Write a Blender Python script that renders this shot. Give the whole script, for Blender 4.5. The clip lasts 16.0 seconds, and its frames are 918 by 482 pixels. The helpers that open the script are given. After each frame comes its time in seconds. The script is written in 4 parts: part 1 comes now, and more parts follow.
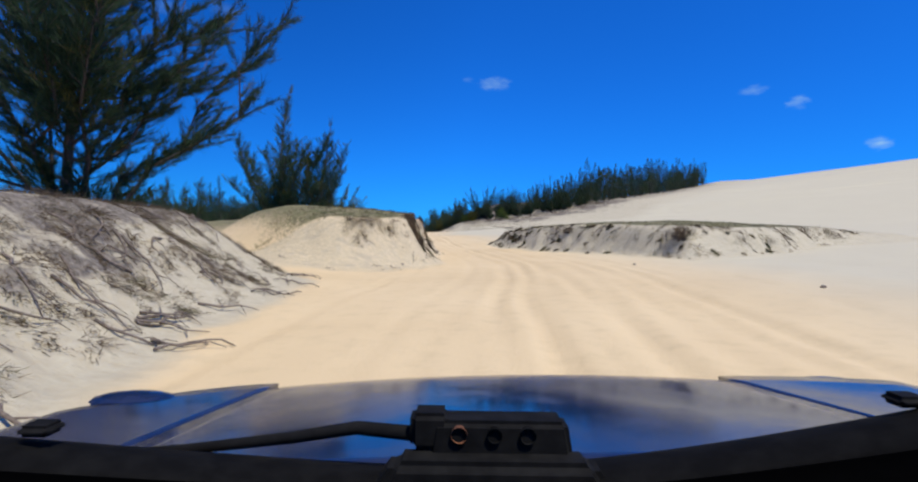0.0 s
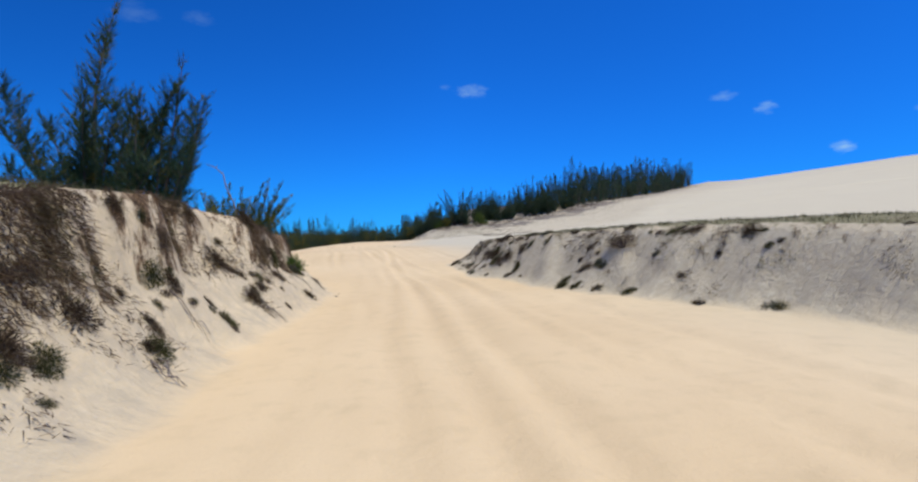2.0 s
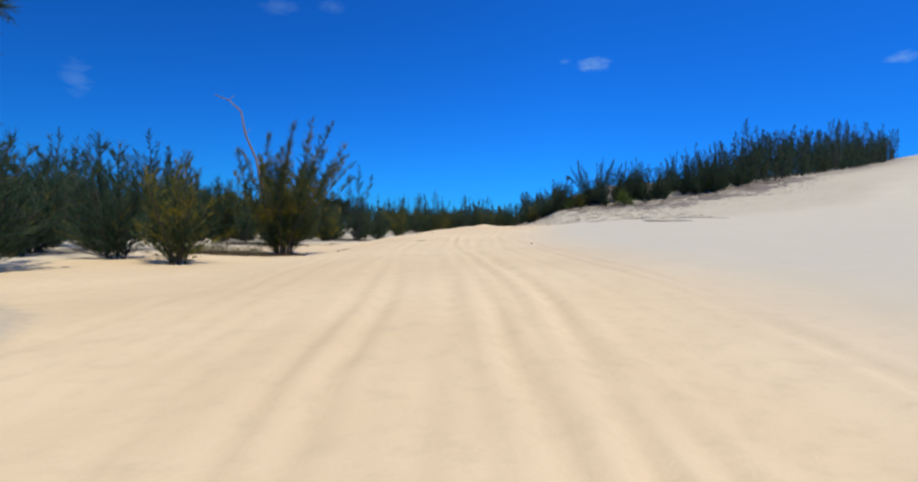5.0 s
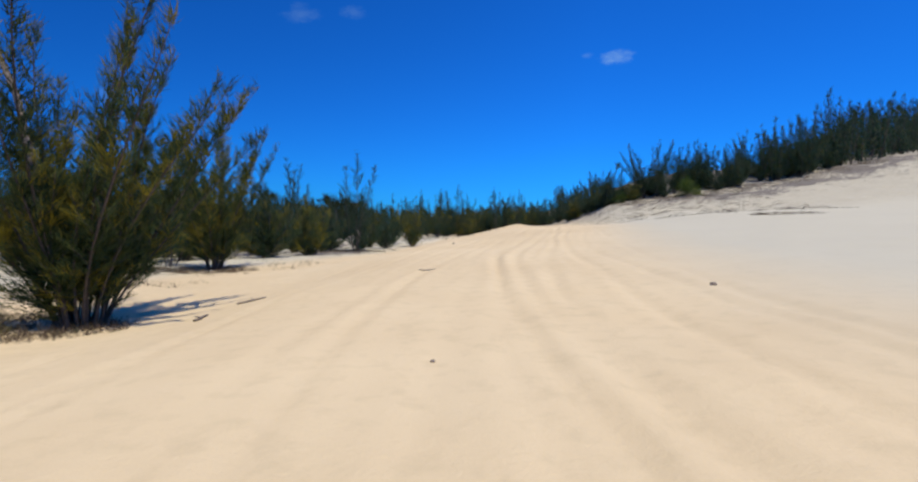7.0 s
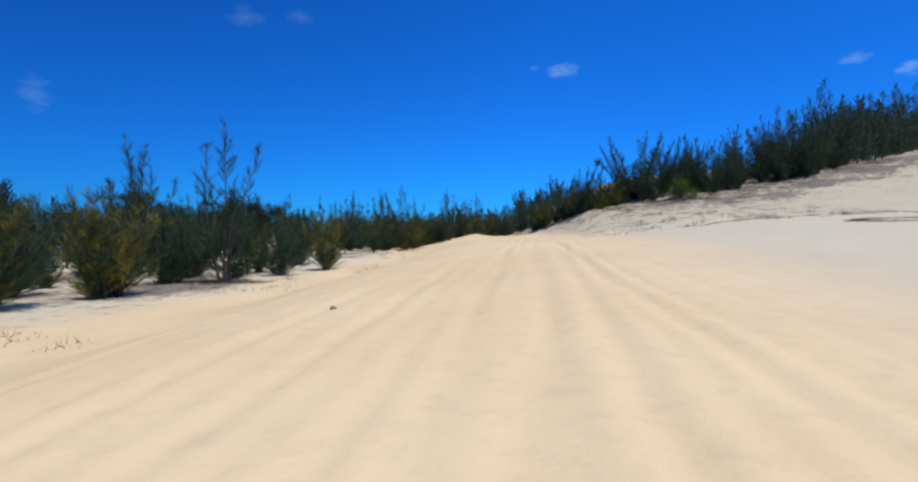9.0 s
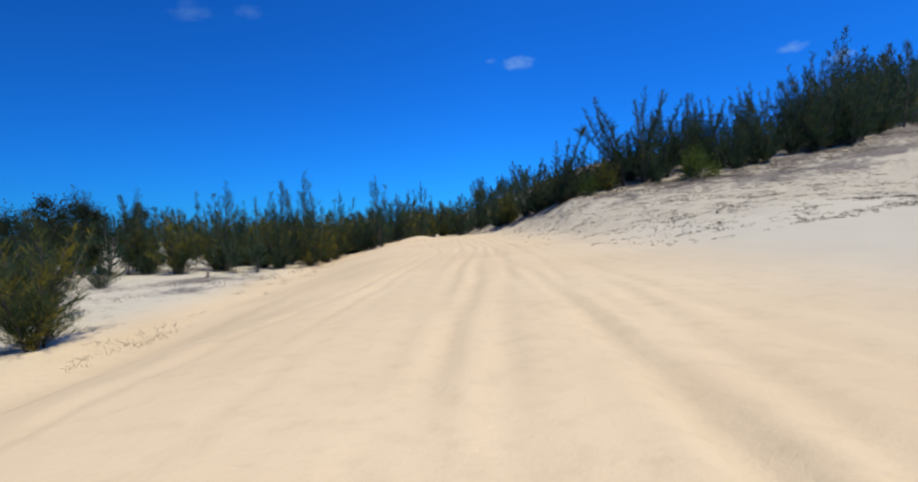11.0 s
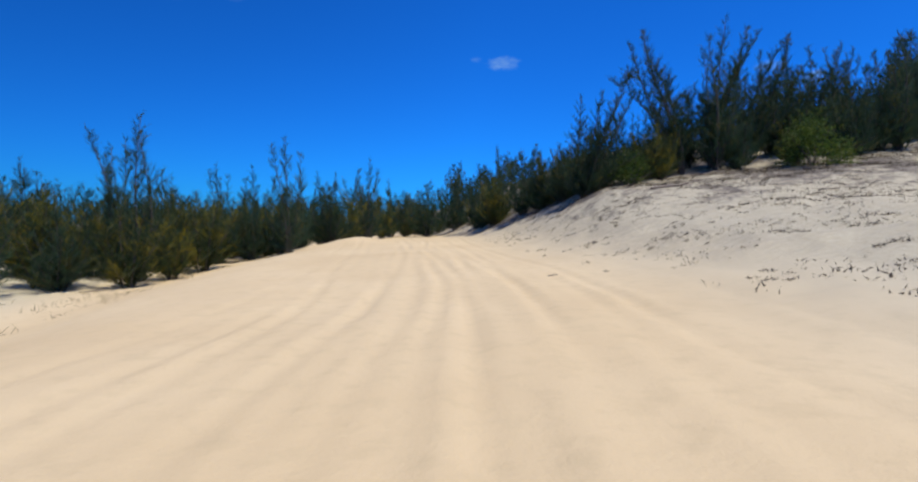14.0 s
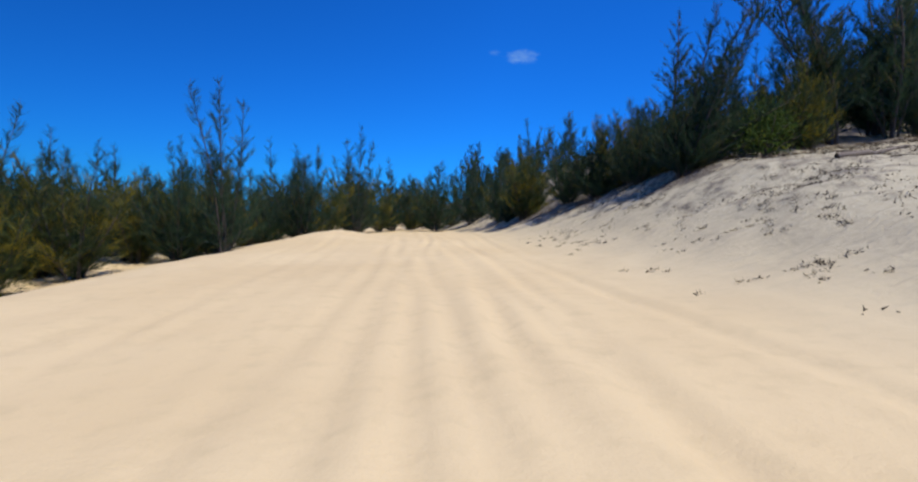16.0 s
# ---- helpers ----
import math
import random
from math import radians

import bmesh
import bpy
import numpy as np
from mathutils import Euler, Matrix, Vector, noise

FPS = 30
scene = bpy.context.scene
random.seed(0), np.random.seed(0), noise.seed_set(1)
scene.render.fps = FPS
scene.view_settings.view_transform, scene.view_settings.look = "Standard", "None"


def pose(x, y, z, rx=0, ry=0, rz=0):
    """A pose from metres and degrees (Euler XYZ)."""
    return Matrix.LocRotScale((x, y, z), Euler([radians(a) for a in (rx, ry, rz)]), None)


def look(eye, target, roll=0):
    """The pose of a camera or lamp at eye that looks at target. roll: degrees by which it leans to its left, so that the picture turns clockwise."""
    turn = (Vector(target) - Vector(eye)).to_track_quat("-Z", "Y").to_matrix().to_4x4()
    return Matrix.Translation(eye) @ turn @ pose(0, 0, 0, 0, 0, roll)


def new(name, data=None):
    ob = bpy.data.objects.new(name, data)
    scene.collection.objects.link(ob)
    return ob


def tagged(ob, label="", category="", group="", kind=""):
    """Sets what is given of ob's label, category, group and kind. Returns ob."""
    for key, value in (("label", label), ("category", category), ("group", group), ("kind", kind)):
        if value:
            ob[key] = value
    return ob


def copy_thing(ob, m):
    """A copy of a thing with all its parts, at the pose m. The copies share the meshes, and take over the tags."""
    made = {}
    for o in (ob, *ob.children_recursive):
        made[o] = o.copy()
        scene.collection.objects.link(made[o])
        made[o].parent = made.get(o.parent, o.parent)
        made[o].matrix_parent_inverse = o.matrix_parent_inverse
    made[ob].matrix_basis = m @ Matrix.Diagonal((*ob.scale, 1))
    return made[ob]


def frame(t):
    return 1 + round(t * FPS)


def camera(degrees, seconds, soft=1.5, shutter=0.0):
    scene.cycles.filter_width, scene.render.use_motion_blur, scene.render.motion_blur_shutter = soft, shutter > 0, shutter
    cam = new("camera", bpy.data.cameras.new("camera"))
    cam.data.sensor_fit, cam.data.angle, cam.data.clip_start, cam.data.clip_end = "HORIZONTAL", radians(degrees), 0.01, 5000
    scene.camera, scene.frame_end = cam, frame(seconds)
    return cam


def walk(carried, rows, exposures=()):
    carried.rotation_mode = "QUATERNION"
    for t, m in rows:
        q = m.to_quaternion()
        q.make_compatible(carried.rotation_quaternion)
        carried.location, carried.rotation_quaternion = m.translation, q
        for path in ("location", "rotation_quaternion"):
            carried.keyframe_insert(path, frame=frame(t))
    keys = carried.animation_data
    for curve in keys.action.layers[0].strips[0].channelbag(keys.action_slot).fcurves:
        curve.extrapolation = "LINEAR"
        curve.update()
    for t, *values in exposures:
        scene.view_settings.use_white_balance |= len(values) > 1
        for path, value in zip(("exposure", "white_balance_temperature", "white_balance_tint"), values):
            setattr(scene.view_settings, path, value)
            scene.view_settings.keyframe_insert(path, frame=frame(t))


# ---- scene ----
cam = camera(85.4, 16.0, soft=2.3)
PATH = [
    (0, (0.0, 0.0, 1.35), (0.192, 1.991, 1.349), 0.8),
    (0.5, (0.748, 4.174, 1.537), (0.978, 6.161, 1.537), 0.9),
    (1, (1.782, 8.244, 1.748), (2.103, 10.217, 1.821), 0.6),
    (1.5, (2.657, 11.612, 1.816), (3.003, 13.582, 1.799), -0.4),
    (2, (3.288, 16.073, 1.853), (3.56, 18.054, 1.88), -0.2),
    (2.5, (3.458, 20.456, 1.898), (3.602, 22.451, 1.936), 0.5),
    (3, (3.35, 24.218, 1.889), (3.363, 26.217, 1.834), 2.1),
    (3.5, (3.199, 27.529, 1.927), (3.156, 29.528, 1.967), 3.1),
    (4, (2.943, 31.188, 2.243), (2.844, 33.186, 2.22), 2.7),
    (6.5, (0.7, 51.184, 3.298), (0.449, 53.167, 3.226), -0.1),
    (7, (0.078, 55.286, 3.225), (-0.205, 57.265, 3.159), -0.3),
    (7.5, (-0.584, 59.236, 3.189), (-0.891, 61.212, 3.157), -0.1),
    (8, (-1.194, 63.786, 3.148), (-1.468, 65.767, 3.12), 0.7),
    (8.5, (-1.597, 68.606, 3.286), (-1.772, 70.598, 3.238), 0.6),
    (9, (-1.465, 73.682, 3.513), (-1.553, 75.679, 3.48), -0.5),
    (11.5, (1.135, 98.839, 4.367), (1.228, 100.836, 4.3), -2.0),
    (12, (1.448, 102.325, 4.452), (1.608, 104.317, 4.377), -0.5),
    (12.5, (1.814, 105.806, 4.505), (1.972, 107.798, 4.413), -1.6),
    (13, (2.115, 109.224, 4.49), (2.259, 111.217, 4.418), -1.6),
    (13.5, (2.328, 112.107, 4.385), (2.462, 114.1, 4.29), -0.9),
    (14, (2.647, 115.247, 4.387), (2.799, 117.24, 4.315), 0.1),
    (14.5, (2.932, 118.26, 4.375), (3.082, 120.253, 4.301), -0.3),
    (15, (3.069, 121.023, 4.34), (3.185, 123.018, 4.25), -1.4),
    (15.5, (3.213, 123.954, 4.297), (3.294, 125.951, 4.223), 0.2),
    (16, (3.289, 126.906, 4.23), (3.385, 128.901, 4.131), 1.4),
]
walk(cam, [(t, look(eye, target, roll)) for t, eye, target, roll in PATH], exposures=[(0, 0.0)])

# ---- world, sun ----
SUN_AZ, SUN_EL = radians(142), radians(63)  # clockwise from +y; above the horizon
world = bpy.data.worlds.new("sky")
scene.world = world
world.use_nodes = True
wn, wl = world.node_tree.nodes, world.node_tree.links
wn.clear()


def wnode(kind, **settings):
    n = wn.new(kind)
    for key, value in settings.items():
        n.inputs[key].default_value = value
    return n


def wmath(op, a, b, clamp=False):
    n = wn.new("ShaderNodeMath")
    n.operation, n.use_clamp = op, clamp
    for i, v in enumerate((a, b)):
        if isinstance(v, (int, float)):
            n.inputs[i].default_value = v
        else:
            wl.new(v, n.inputs[i])
    return n.outputs[0]


sky = wn.new("ShaderNodeTexSky")
sky.sky_type, sky.sun_disc = "NISHITA", False
sky.sun_elevation, sky.sun_rotation = SUN_EL, SUN_AZ
sky.air_density, sky.dust_density, sky.ozone_density = 1.0, 0.25, 3.0
deep = wn.new("ShaderNodeMix")  # a strongly blue sky
deep.data_type, deep.blend_type = "RGBA", "MULTIPLY"
deep.inputs[0].default_value = 1.0
deep.inputs[7].default_value = (0.06, 0.66, 1.80, 1)
wl.new(sky.outputs[0], deep.inputs[6])
# lens vignetting put into the sky: its blue dims evenly towards -x
aside = wn.new("ShaderNodeVectorMath")
aside.operation = "DOT_PRODUCT"
aside.inputs[1].default_value = (1, -0.08, -0.12)
left_dim = wn.new("ShaderNodeMapRange")
for i, v in ((1, -0.80), (2, 0.0), (3, 0.66), (4, 1.04)):
    left_dim.inputs[i].default_value = v
wl.new(aside.outputs["Value"], left_dim.inputs[0])
sky_dimmed = wn.new("ShaderNodeVectorMath")
sky_dimmed.operation = "SCALE"
wl.new(deep.outputs[2], sky_dimmed.inputs[0])
wl.new(left_dim.outputs[0], sky_dimmed.inputs["Scale"])
# small fair-weather clouds: direction (azimuth, elevation), half width, half height in degrees, density
coord = wn.new("ShaderNodeTexCoord")
way = coord.outputs["Generated"]
wl.new(way, aside.inputs[0])
puff = wnode("ShaderNodeTexNoise", Scale=38.0, Detail=6.0, Roughness=0.62)
stretch = wn.new("ShaderNodeMapping")
stretch.inputs["Scale"].default_value = (1, 1, 2.4)
wl.new(way, stretch.inputs["Vector"])
wl.new(stretch.outputs[0], puff.inputs["Vector"])
CLOUDS = [(9.2, 17.5, 2.6, 0.95, 0.55), (6.3, 18.0, 1.0, 0.45, 0.2), (36.0, 15.0, 1.7, 0.7, 0.35), (39.6, 13.4, 1.5, 0.8, 0.6),
          (45.6, 9.0, 1.4, 0.8, 0.85), (-25.5, 21.8, 2.6, 1.3, 0.14), (-20.0, 22.4, 2.2, 0.9, 0.14), (-42.7, 12.3, 1.6, 2.6, 0.15), (52.0, 11.5, 2.0, 0.9, 0.5)]
total = None
for az, el, half_w, half_h, dense in CLOUDS:
    a, e = radians(az), radians(el)
    ahead = Vector((math.sin(a) * math.cos(e), math.cos(a) * math.cos(e), math.sin(e)))
    side = Vector((math.cos(a), -math.sin(a), 0))
    over = side.cross(ahead)
    dots = []
    for axis in (side / math.radians(half_w), over / math.radians(half_h), ahead):
        d = wn.new("ShaderNodeVectorMath")
        d.operation = "DOT_PRODUCT"
        d.inputs[1].default_value = axis
        wl.new(way, d.inputs[0])
        dots.append(d.outputs["Value"])
    r2 = wmath("ADD", wmath("MULTIPLY", dots[0], dots[0]), wmath("MULTIPLY", dots[1], dots[1]))
    body = wmath("SUBTRACT", 1.0, wmath("SQRT", r2, 0.0), True)
    soft_edge = wmath("MULTIPLY", wmath("ADD", body, wmath("MULTIPLY", wmath("SUBTRACT", puff.outputs[0], 0.62), 1.9)), 1.2, True)
    part_of = wmath("MULTIPLY", wmath("MULTIPLY", soft_edge, wmath("MULTIPLY", body, 2.5, True)), wmath("GREATER_THAN", dots[2], 0.5))
    part_of = wmath("MULTIPLY", part_of, 0.62 * dense)
    total = part_of if total is None else wmath("ADD", total, part_of, True)
mix = wn.new("ShaderNodeMix")
mix.data_type = "RGBA"
wl.new(total, mix.inputs[0])
wl.new(sky_dimmed.outputs[0], mix.inputs[6])
mix.inputs[7].default_value = (5.0, 7.8, 9.0, 1)
back = wnode("ShaderNodeBackground", Strength=0.09)
wl.new(mix.outputs[2], back.inputs["Color"])
wout = wn.new("ShaderNodeOutputWorld")
wl.new(back.outputs[0], wout.inputs["Surface"])

sun = new("sun", bpy.data.lights.new("sun", "SUN"))
sun.data.energy, sun.data.angle, sun.data.color = 3.9, radians(0.55), (1.0, 0.93, 0.80)
toward = Vector((math.sin(SUN_AZ) * math.cos(SUN_EL), math.cos(SUN_AZ) * math.cos(SUN_EL), math.sin(SUN_EL)))
sun.matrix_world = look(toward * 60, (0, 0, 0))

# ---- materials ----
class Mat:
    """A node material under construction: short calls for its nodes."""

    def __init__(self, name, rough=0.8, metal=0.0):
        self.m = bpy.data.materials.new(name)
        self.m.use_nodes = True
        self.n, self.l = self.m.node_tree.nodes, self.m.node_tree.links
        self.bsdf = self.n["Principled BSDF"]
        self.bsdf.inputs["Roughness"].default_value = rough
        self.bsdf.inputs["Metallic"].default_value = metal
        self.geo = self.n.new("ShaderNodeNewGeometry")
        self.pos = self.geo.outputs["Position"]

    def own(self):
        self.pos = self.n.new("ShaderNodeTexCoord").outputs["Object"]
        return self

    def noise(self, scale, detail=4.0, rough=0.55, stretch=None, distort=0.0):
        n = self.n.new("ShaderNodeTexNoise")
        n.inputs["Scale"].default_value, n.inputs["Detail"].default_value = scale, detail
        n.inputs["Roughness"].default_value, n.inputs["Distortion"].default_value = rough, distort
        src = self.pos
        if stretch:
            mp = self.n.new("ShaderNodeMapping")
            mp.inputs["Scale"].default_value = stretch
            self.l.new(src, mp.inputs["Vector"])
            src = mp.outputs[0]
        self.l.new(src, n.inputs["Vector"])
        return n.outputs[0]

    def ramp(self, fac, lo, hi):
        n = self.n.new("ShaderNodeMapRange")
        n.inputs[1].default_value, n.inputs[2].default_value = lo, hi
        self.l.new(fac, n.inputs[0])
        return n.outputs[0]

    def mix(self, fac, a, b, how="MIX"):
        n = self.n.new("ShaderNodeMix")
        n.data_type, n.blend_type = "RGBA", how
        for sock, v in ((0, fac), (6, a), (7, b)):
            if isinstance(v, (int, float)):
                n.inputs[sock].default_value = v
            elif isinstance(v, tuple):
                n.inputs[sock].default_value = (*v, 1)
            else:
                self.l.new(v, n.inputs[sock])
        return n.outputs[2]

    def math(self, op, a, b=0.0, clamp=False):
        n = self.n.new("ShaderNodeMath")
        n.operation, n.use_clamp = op, clamp
        for i, v in enumerate((a, b)):
            if isinstance(v, (int, float)):
                n.inputs[i].default_value = v
            else:
                self.l.new(v, n.inputs[i])
        return n.outputs[0]

    def attr(self, name):
        n = self.n.new("ShaderNodeAttribute")
        n.attribute_name = name
        return n.outputs["Fac"]

    def colour(self, c):
        if isinstance(c, tuple):
            self.bsdf.inputs["Base Color"].default_value = (*c, 1)
        else:
            self.l.new(c, self.bsdf.inputs["Base Color"])
        return self

    def rough(self, r):
        self.l.new(r, self.bsdf.inputs["Roughness"])
        return self

    def bump(self, height, strength=0.3, distance=0.02):
        n = self.n.new("ShaderNodeBump")
        n.inputs["Strength"].default_value, n.inputs["Distance"].default_value = strength, distance
        self.l.new(height, n.inputs["Height"])
        self.l.new(n.outputs[0], self.bsdf.inputs["Normal"])
        return self

    def island(self):
        return self.geo.outputs["Random Per Island"]

    def each(self):
        return self.n.new("ShaderNodeObjectInfo").outputs["Random"]


def sand_material():
    s = Mat("dune_sand", 0.95)
    fine, mid, wide = s.noise(55, 3), s.noise(3.2, 5), s.noise(0.16, 4)
    tint = s.mix(s.ramp(wide, 0.35, 0.65), (0.68, 0.52, 0.29), (0.74, 0.58, 0.335))
    tint = s.mix(s.math("MULTIPLY", s.ramp(mid, 0.5, 0.72), 0.35), tint, (0.55, 0.43, 0.24))
    tint = s.mix(s.math("MULTIPLY", s.ramp(fine, 0.5, 0.9), 0.25), tint, (0.50, 0.38, 0.23))
    # pale sand off the driven way; its grey also holds vignetting and slope shade
    tint = s.mix(s.math("MULTIPLY", s.attr("drift_greyed"), 0.8), tint, (0.54, 0.513, 0.38))
    # mottled sand on the faces of the banks and the slope, darker in the bump's hollows
    mottle = s.ramp(s.noise(7, 8, 0.68), 0.36, 0.66)
    face = s.attr("face")
    streak = s.noise(2.4, 6, 0.62, (0.45, 2.0, 0.45), 0.6)
    tint = s.mix(s.math("MULTIPLY", s.math("MULTIPLY", face, 0.55), s.ramp(streak, 0.52, 0.68)), tint, (0.33, 0.295, 0.225))
    tint = s.mix(s.math("MULTIPLY", s.math("MULTIPLY", face, 0.7), s.math("SUBTRACT", 1.0, mottle)), tint, (0.47, 0.40, 0.27))
    # turf and dry ground cover on the bank tops, needle litter under the trees
    speck = s.noise(9, 6, 0.7)
    cover = s.math("ADD", s.attr("cover"), s.math("MULTIPLY", s.math("SUBTRACT", speck, 0.5), 1.6))
    turf = s.mix(s.ramp(s.noise(2.5, 5), 0.35, 0.65), (0.19, 0.19, 0.085), (0.27, 0.23, 0.13))
    turf = s.mix(s.ramp(s.noise(24, 4), 0.45, 0.75), turf, (0.09, 0.085, 0.05))
    tint = s.mix(s.ramp(cover, 0.42, 0.72), tint, turf)
    litter = s.math("ADD", s.attr("litter"), s.math("MULTIPLY", s.math("SUBTRACT", s.noise(1.7, 6, 0.7), 0.5), 1.5))
    dry = s.mix(s.ramp(s.noise(14, 5), 0.4, 0.7), (0.14, 0.12, 0.095), (0.31, 0.27, 0.21))
    tint = s.mix(s.ramp(litter, 0.42, 0.75), tint, dry)
    crust = s.math("ADD", s.attr("crust"), s.math("MULTIPLY", s.math("SUBTRACT", s.noise(4.5, 6, 0.7, (1, 1, 0.35)), 0.5), 1.7))
    earth = s.mix(s.ramp(s.noise(18, 5), 0.35, 0.7), (0.06, 0.038, 0.02), (0.25, 0.165, 0.09))
    tint = s.mix(s.ramp(crust, 0.42, 0.62), tint, earth)
    s.colour(tint)
    h = s.math("ADD", s.math("MULTIPLY", fine, 0.12), s.math("ADD", s.math("MULTIPLY", mid, 0.5), s.math("MULTIPLY", s.noise(13, 5, 0.6), 0.4)))
    h = s.math("ADD", h, s.math("MULTIPLY", face, s.math("ADD", s.math("MULTIPLY", mottle, 1.3), s.math("MULTIPLY", streak, -4.0))))
    s.bump(h, 0.4, 0.05)
    s.bsdf.inputs["Specular IOR Level"].default_value = 0.15
    return s.m


def foliage_material(name, dark, light, odd, odd_share):
    f = Mat(name, 0.65)
    r = f.island()
    c = f.mix(r, dark, light)
    pick = f.n.new("ShaderNodeTexWhiteNoise")
    pick.noise_dimensions = "1D"
    f.l.new(r, pick.inputs["W"])
    patch = f.own().noise(0.9, 3)
    c = f.mix(f.math("MULTIPLY", f.ramp(f.math("ADD", patch, f.math("MULTIPLY", f.math("SUBTRACT", pick.outputs[0], 0.5), 0.25)), 0.66 - odd_share * 0.3, 0.78 - odd_share * 0.3), 0.9), c, odd)
    c = f.mix(f.math("MULTIPLY", f.each(), 0.35), c, tuple(0.55 * v for v in dark))
    f.colour(c)
    f.bsdf.inputs["Specular IOR Level"].default_value = 0.25
    thin = f.n.new("ShaderNodeBsdfTranslucent")
    f.l.new(c, thin.inputs["Color"])
    both = f.n.new("ShaderNodeMixShader")
    both.inputs[0].default_value = 0.42
    f.l.new(f.bsdf.outputs[0], both.inputs[1])
    f.l.new(thin.outputs[0], both.inputs[2])
    f.l.new(both.outputs[0], f.n["Material Output"].inputs["Surface"])
    return f.m


def bark_material():
    b = Mat("casuarina_bark", 0.9).own()
    grain = b.noise(6, 6, 0.6, (6, 6, 1))
    b.colour(b.mix(b.ramp(grain, 0.35, 0.7), (0.035, 0.028, 0.023), (0.11, 0.09, 0.075)))
    return b.bump(grain, 0.6, 0.03).m


def deadwood_material():
    b = Mat("weathered_root_wood", 0.9)
    grain = b.noise(22, 5, 0.6)
    b.colour(b.mix(b.ramp(grain, 0.3, 0.75), (0.10, 0.075, 0.055), (0.27, 0.22, 0.17)))
    return b.bump(grain, 0.5, 0.01).m


SAND = sand_material()
NEEDLES = foliage_material("casuarina_needles", (0.016, 0.042, 0.026), (0.070, 0.125, 0.058), (0.20, 0.17, 0.03), 0.22)
NEEDLES_RUSTY = foliage_material("rusty_casuarina_needles", (0.020, 0.044, 0.020), (0.095, 0.130, 0.040), (0.31, 0.245, 0.018), 0.50)
LEAVES = foliage_material("broad_green_leaves", (0.04, 0.075, 0.014), (0.13, 0.20, 0.035), (0.22, 0.24, 0.04), 0.3)
STRAW = foliage_material("dry_grass_and_rootlets", (0.075, 0.052, 0.034), (0.22, 0.16, 0.10), (0.12, 0.12, 0.045), 0.3)
DARK_LEAVES = foliage_material("dark_broad_leaves", (0.014, 0.024, 0.010), (0.045, 0.06, 0.022), (0.09, 0.09, 0.03), 0.1)
TURF = foliage_material("short_dune_turf", (0.085, 0.09, 0.035), (0.20, 0.185, 0.085), (0.26, 0.21, 0.12), 0.45)
BARK = bark_material()
DEADWOOD = deadwood_material()

# ---- the lie of the land ----
def smooth(a, b, v):
    s = np.clip((v - a) / (b - a), 0, 1)
    return s * s * (3 - 2 * s)


def eased(table, reach):
    """A soft curve through the (place, value) pairs."""
    xs = np.arange(-400, 1200, 0.5)
    k = np.hanning(int(reach / 0.5) * 2 + 3)
    raw = np.interp(xs, *zip(*table))
    ys = np.convolve(np.pad(raw, len(k) // 2, mode="edge"), k / k.sum(), "valid")
    return lambda v: np.interp(v, xs, ys)


def lattice(x, y, seed):
    """Value noise between -1 and 1, one cell a metre."""
    xi, yi = np.floor(x), np.floor(y)
    fx, fy = x - xi, y - yi
    fx, fy = fx * fx * (3 - 2 * fx), fy * fy * (3 - 2 * fy)

    def corner(i, j):
        h = np.sin((xi + i) * 127.1 + (yi + j) * 311.7 + seed * 74.7) * 43758.5453
        return 2 * (h - np.floor(h)) - 1

    return (corner(0, 0) * (1 - fx) + corner(1, 0) * fx) * (1 - fy) + (corner(0, 1) * (1 - fx) + corner(1, 1) * fx) * fy


def rumple(x, y, size, seed, octaves=3):
    out, amp = 0, 1.0
    for o in range(octaves):
        out = out + amp * lattice(x / size * 2**o + 17.3 * o, y / size * 2**o - 9.1 * o, seed + o)
        amp *= 0.5
    return out / 1.75


def inside(x, y, outline):
    """Metres inside (+) or outside (-) of a closed outline."""
    pts = np.array(outline, float)
    best, odd = np.full(np.shape(x), 1e9), np.zeros(np.shape(x), bool)
    for (ax, ay), (bx, by) in zip(pts, np.roll(pts, -1, 0)):
        t = np.clip(((x - ax) * (bx - ax) + (y - ay) * (by - ay)) / ((bx - ax) ** 2 + (by - ay) ** 2), 0, 1)
        best = np.minimum(best, np.hypot(x - ax - t * (bx - ax), y - ay - t * (by - ay)))
        odd ^= ((ay > y) != (by > y)) & (x < (bx - ax) * (y - ay) / (by - ay + 1e-12) + ax)
    return np.where(odd, best, -best)


way_x = eased([(-400, -30), (-30, -3), (0, 0.2), (10, 2.0), (17, 3.3), (31, 2.9), (50, 0.9), (64, -1.2), (75, -1.4), (97, 1.0), (127, 3.2), (160, 1.5), (200, -2), (1200, -60)], 5)
way_z = eased([(-400, 0), (0, 0.0), (10, 0.35), (31, 0.62), (40, 1.0), (50, 1.75), (64, 1.75), (76, 2.05), (88, 2.5), (97, 2.85), (127, 2.8), (150, 2.9), (180, 2.6), (300, 2.0), (1200, 2)], 5)
low_z = eased([(-400, 1.0), (0, 0.9), (30, 1.0), (50, 1.15), (66, 1.05), (90, 0.7), (105, 0.5), (137, 1.2), (155, 1.3), (200, 1.2), (1200, 1)], 9)
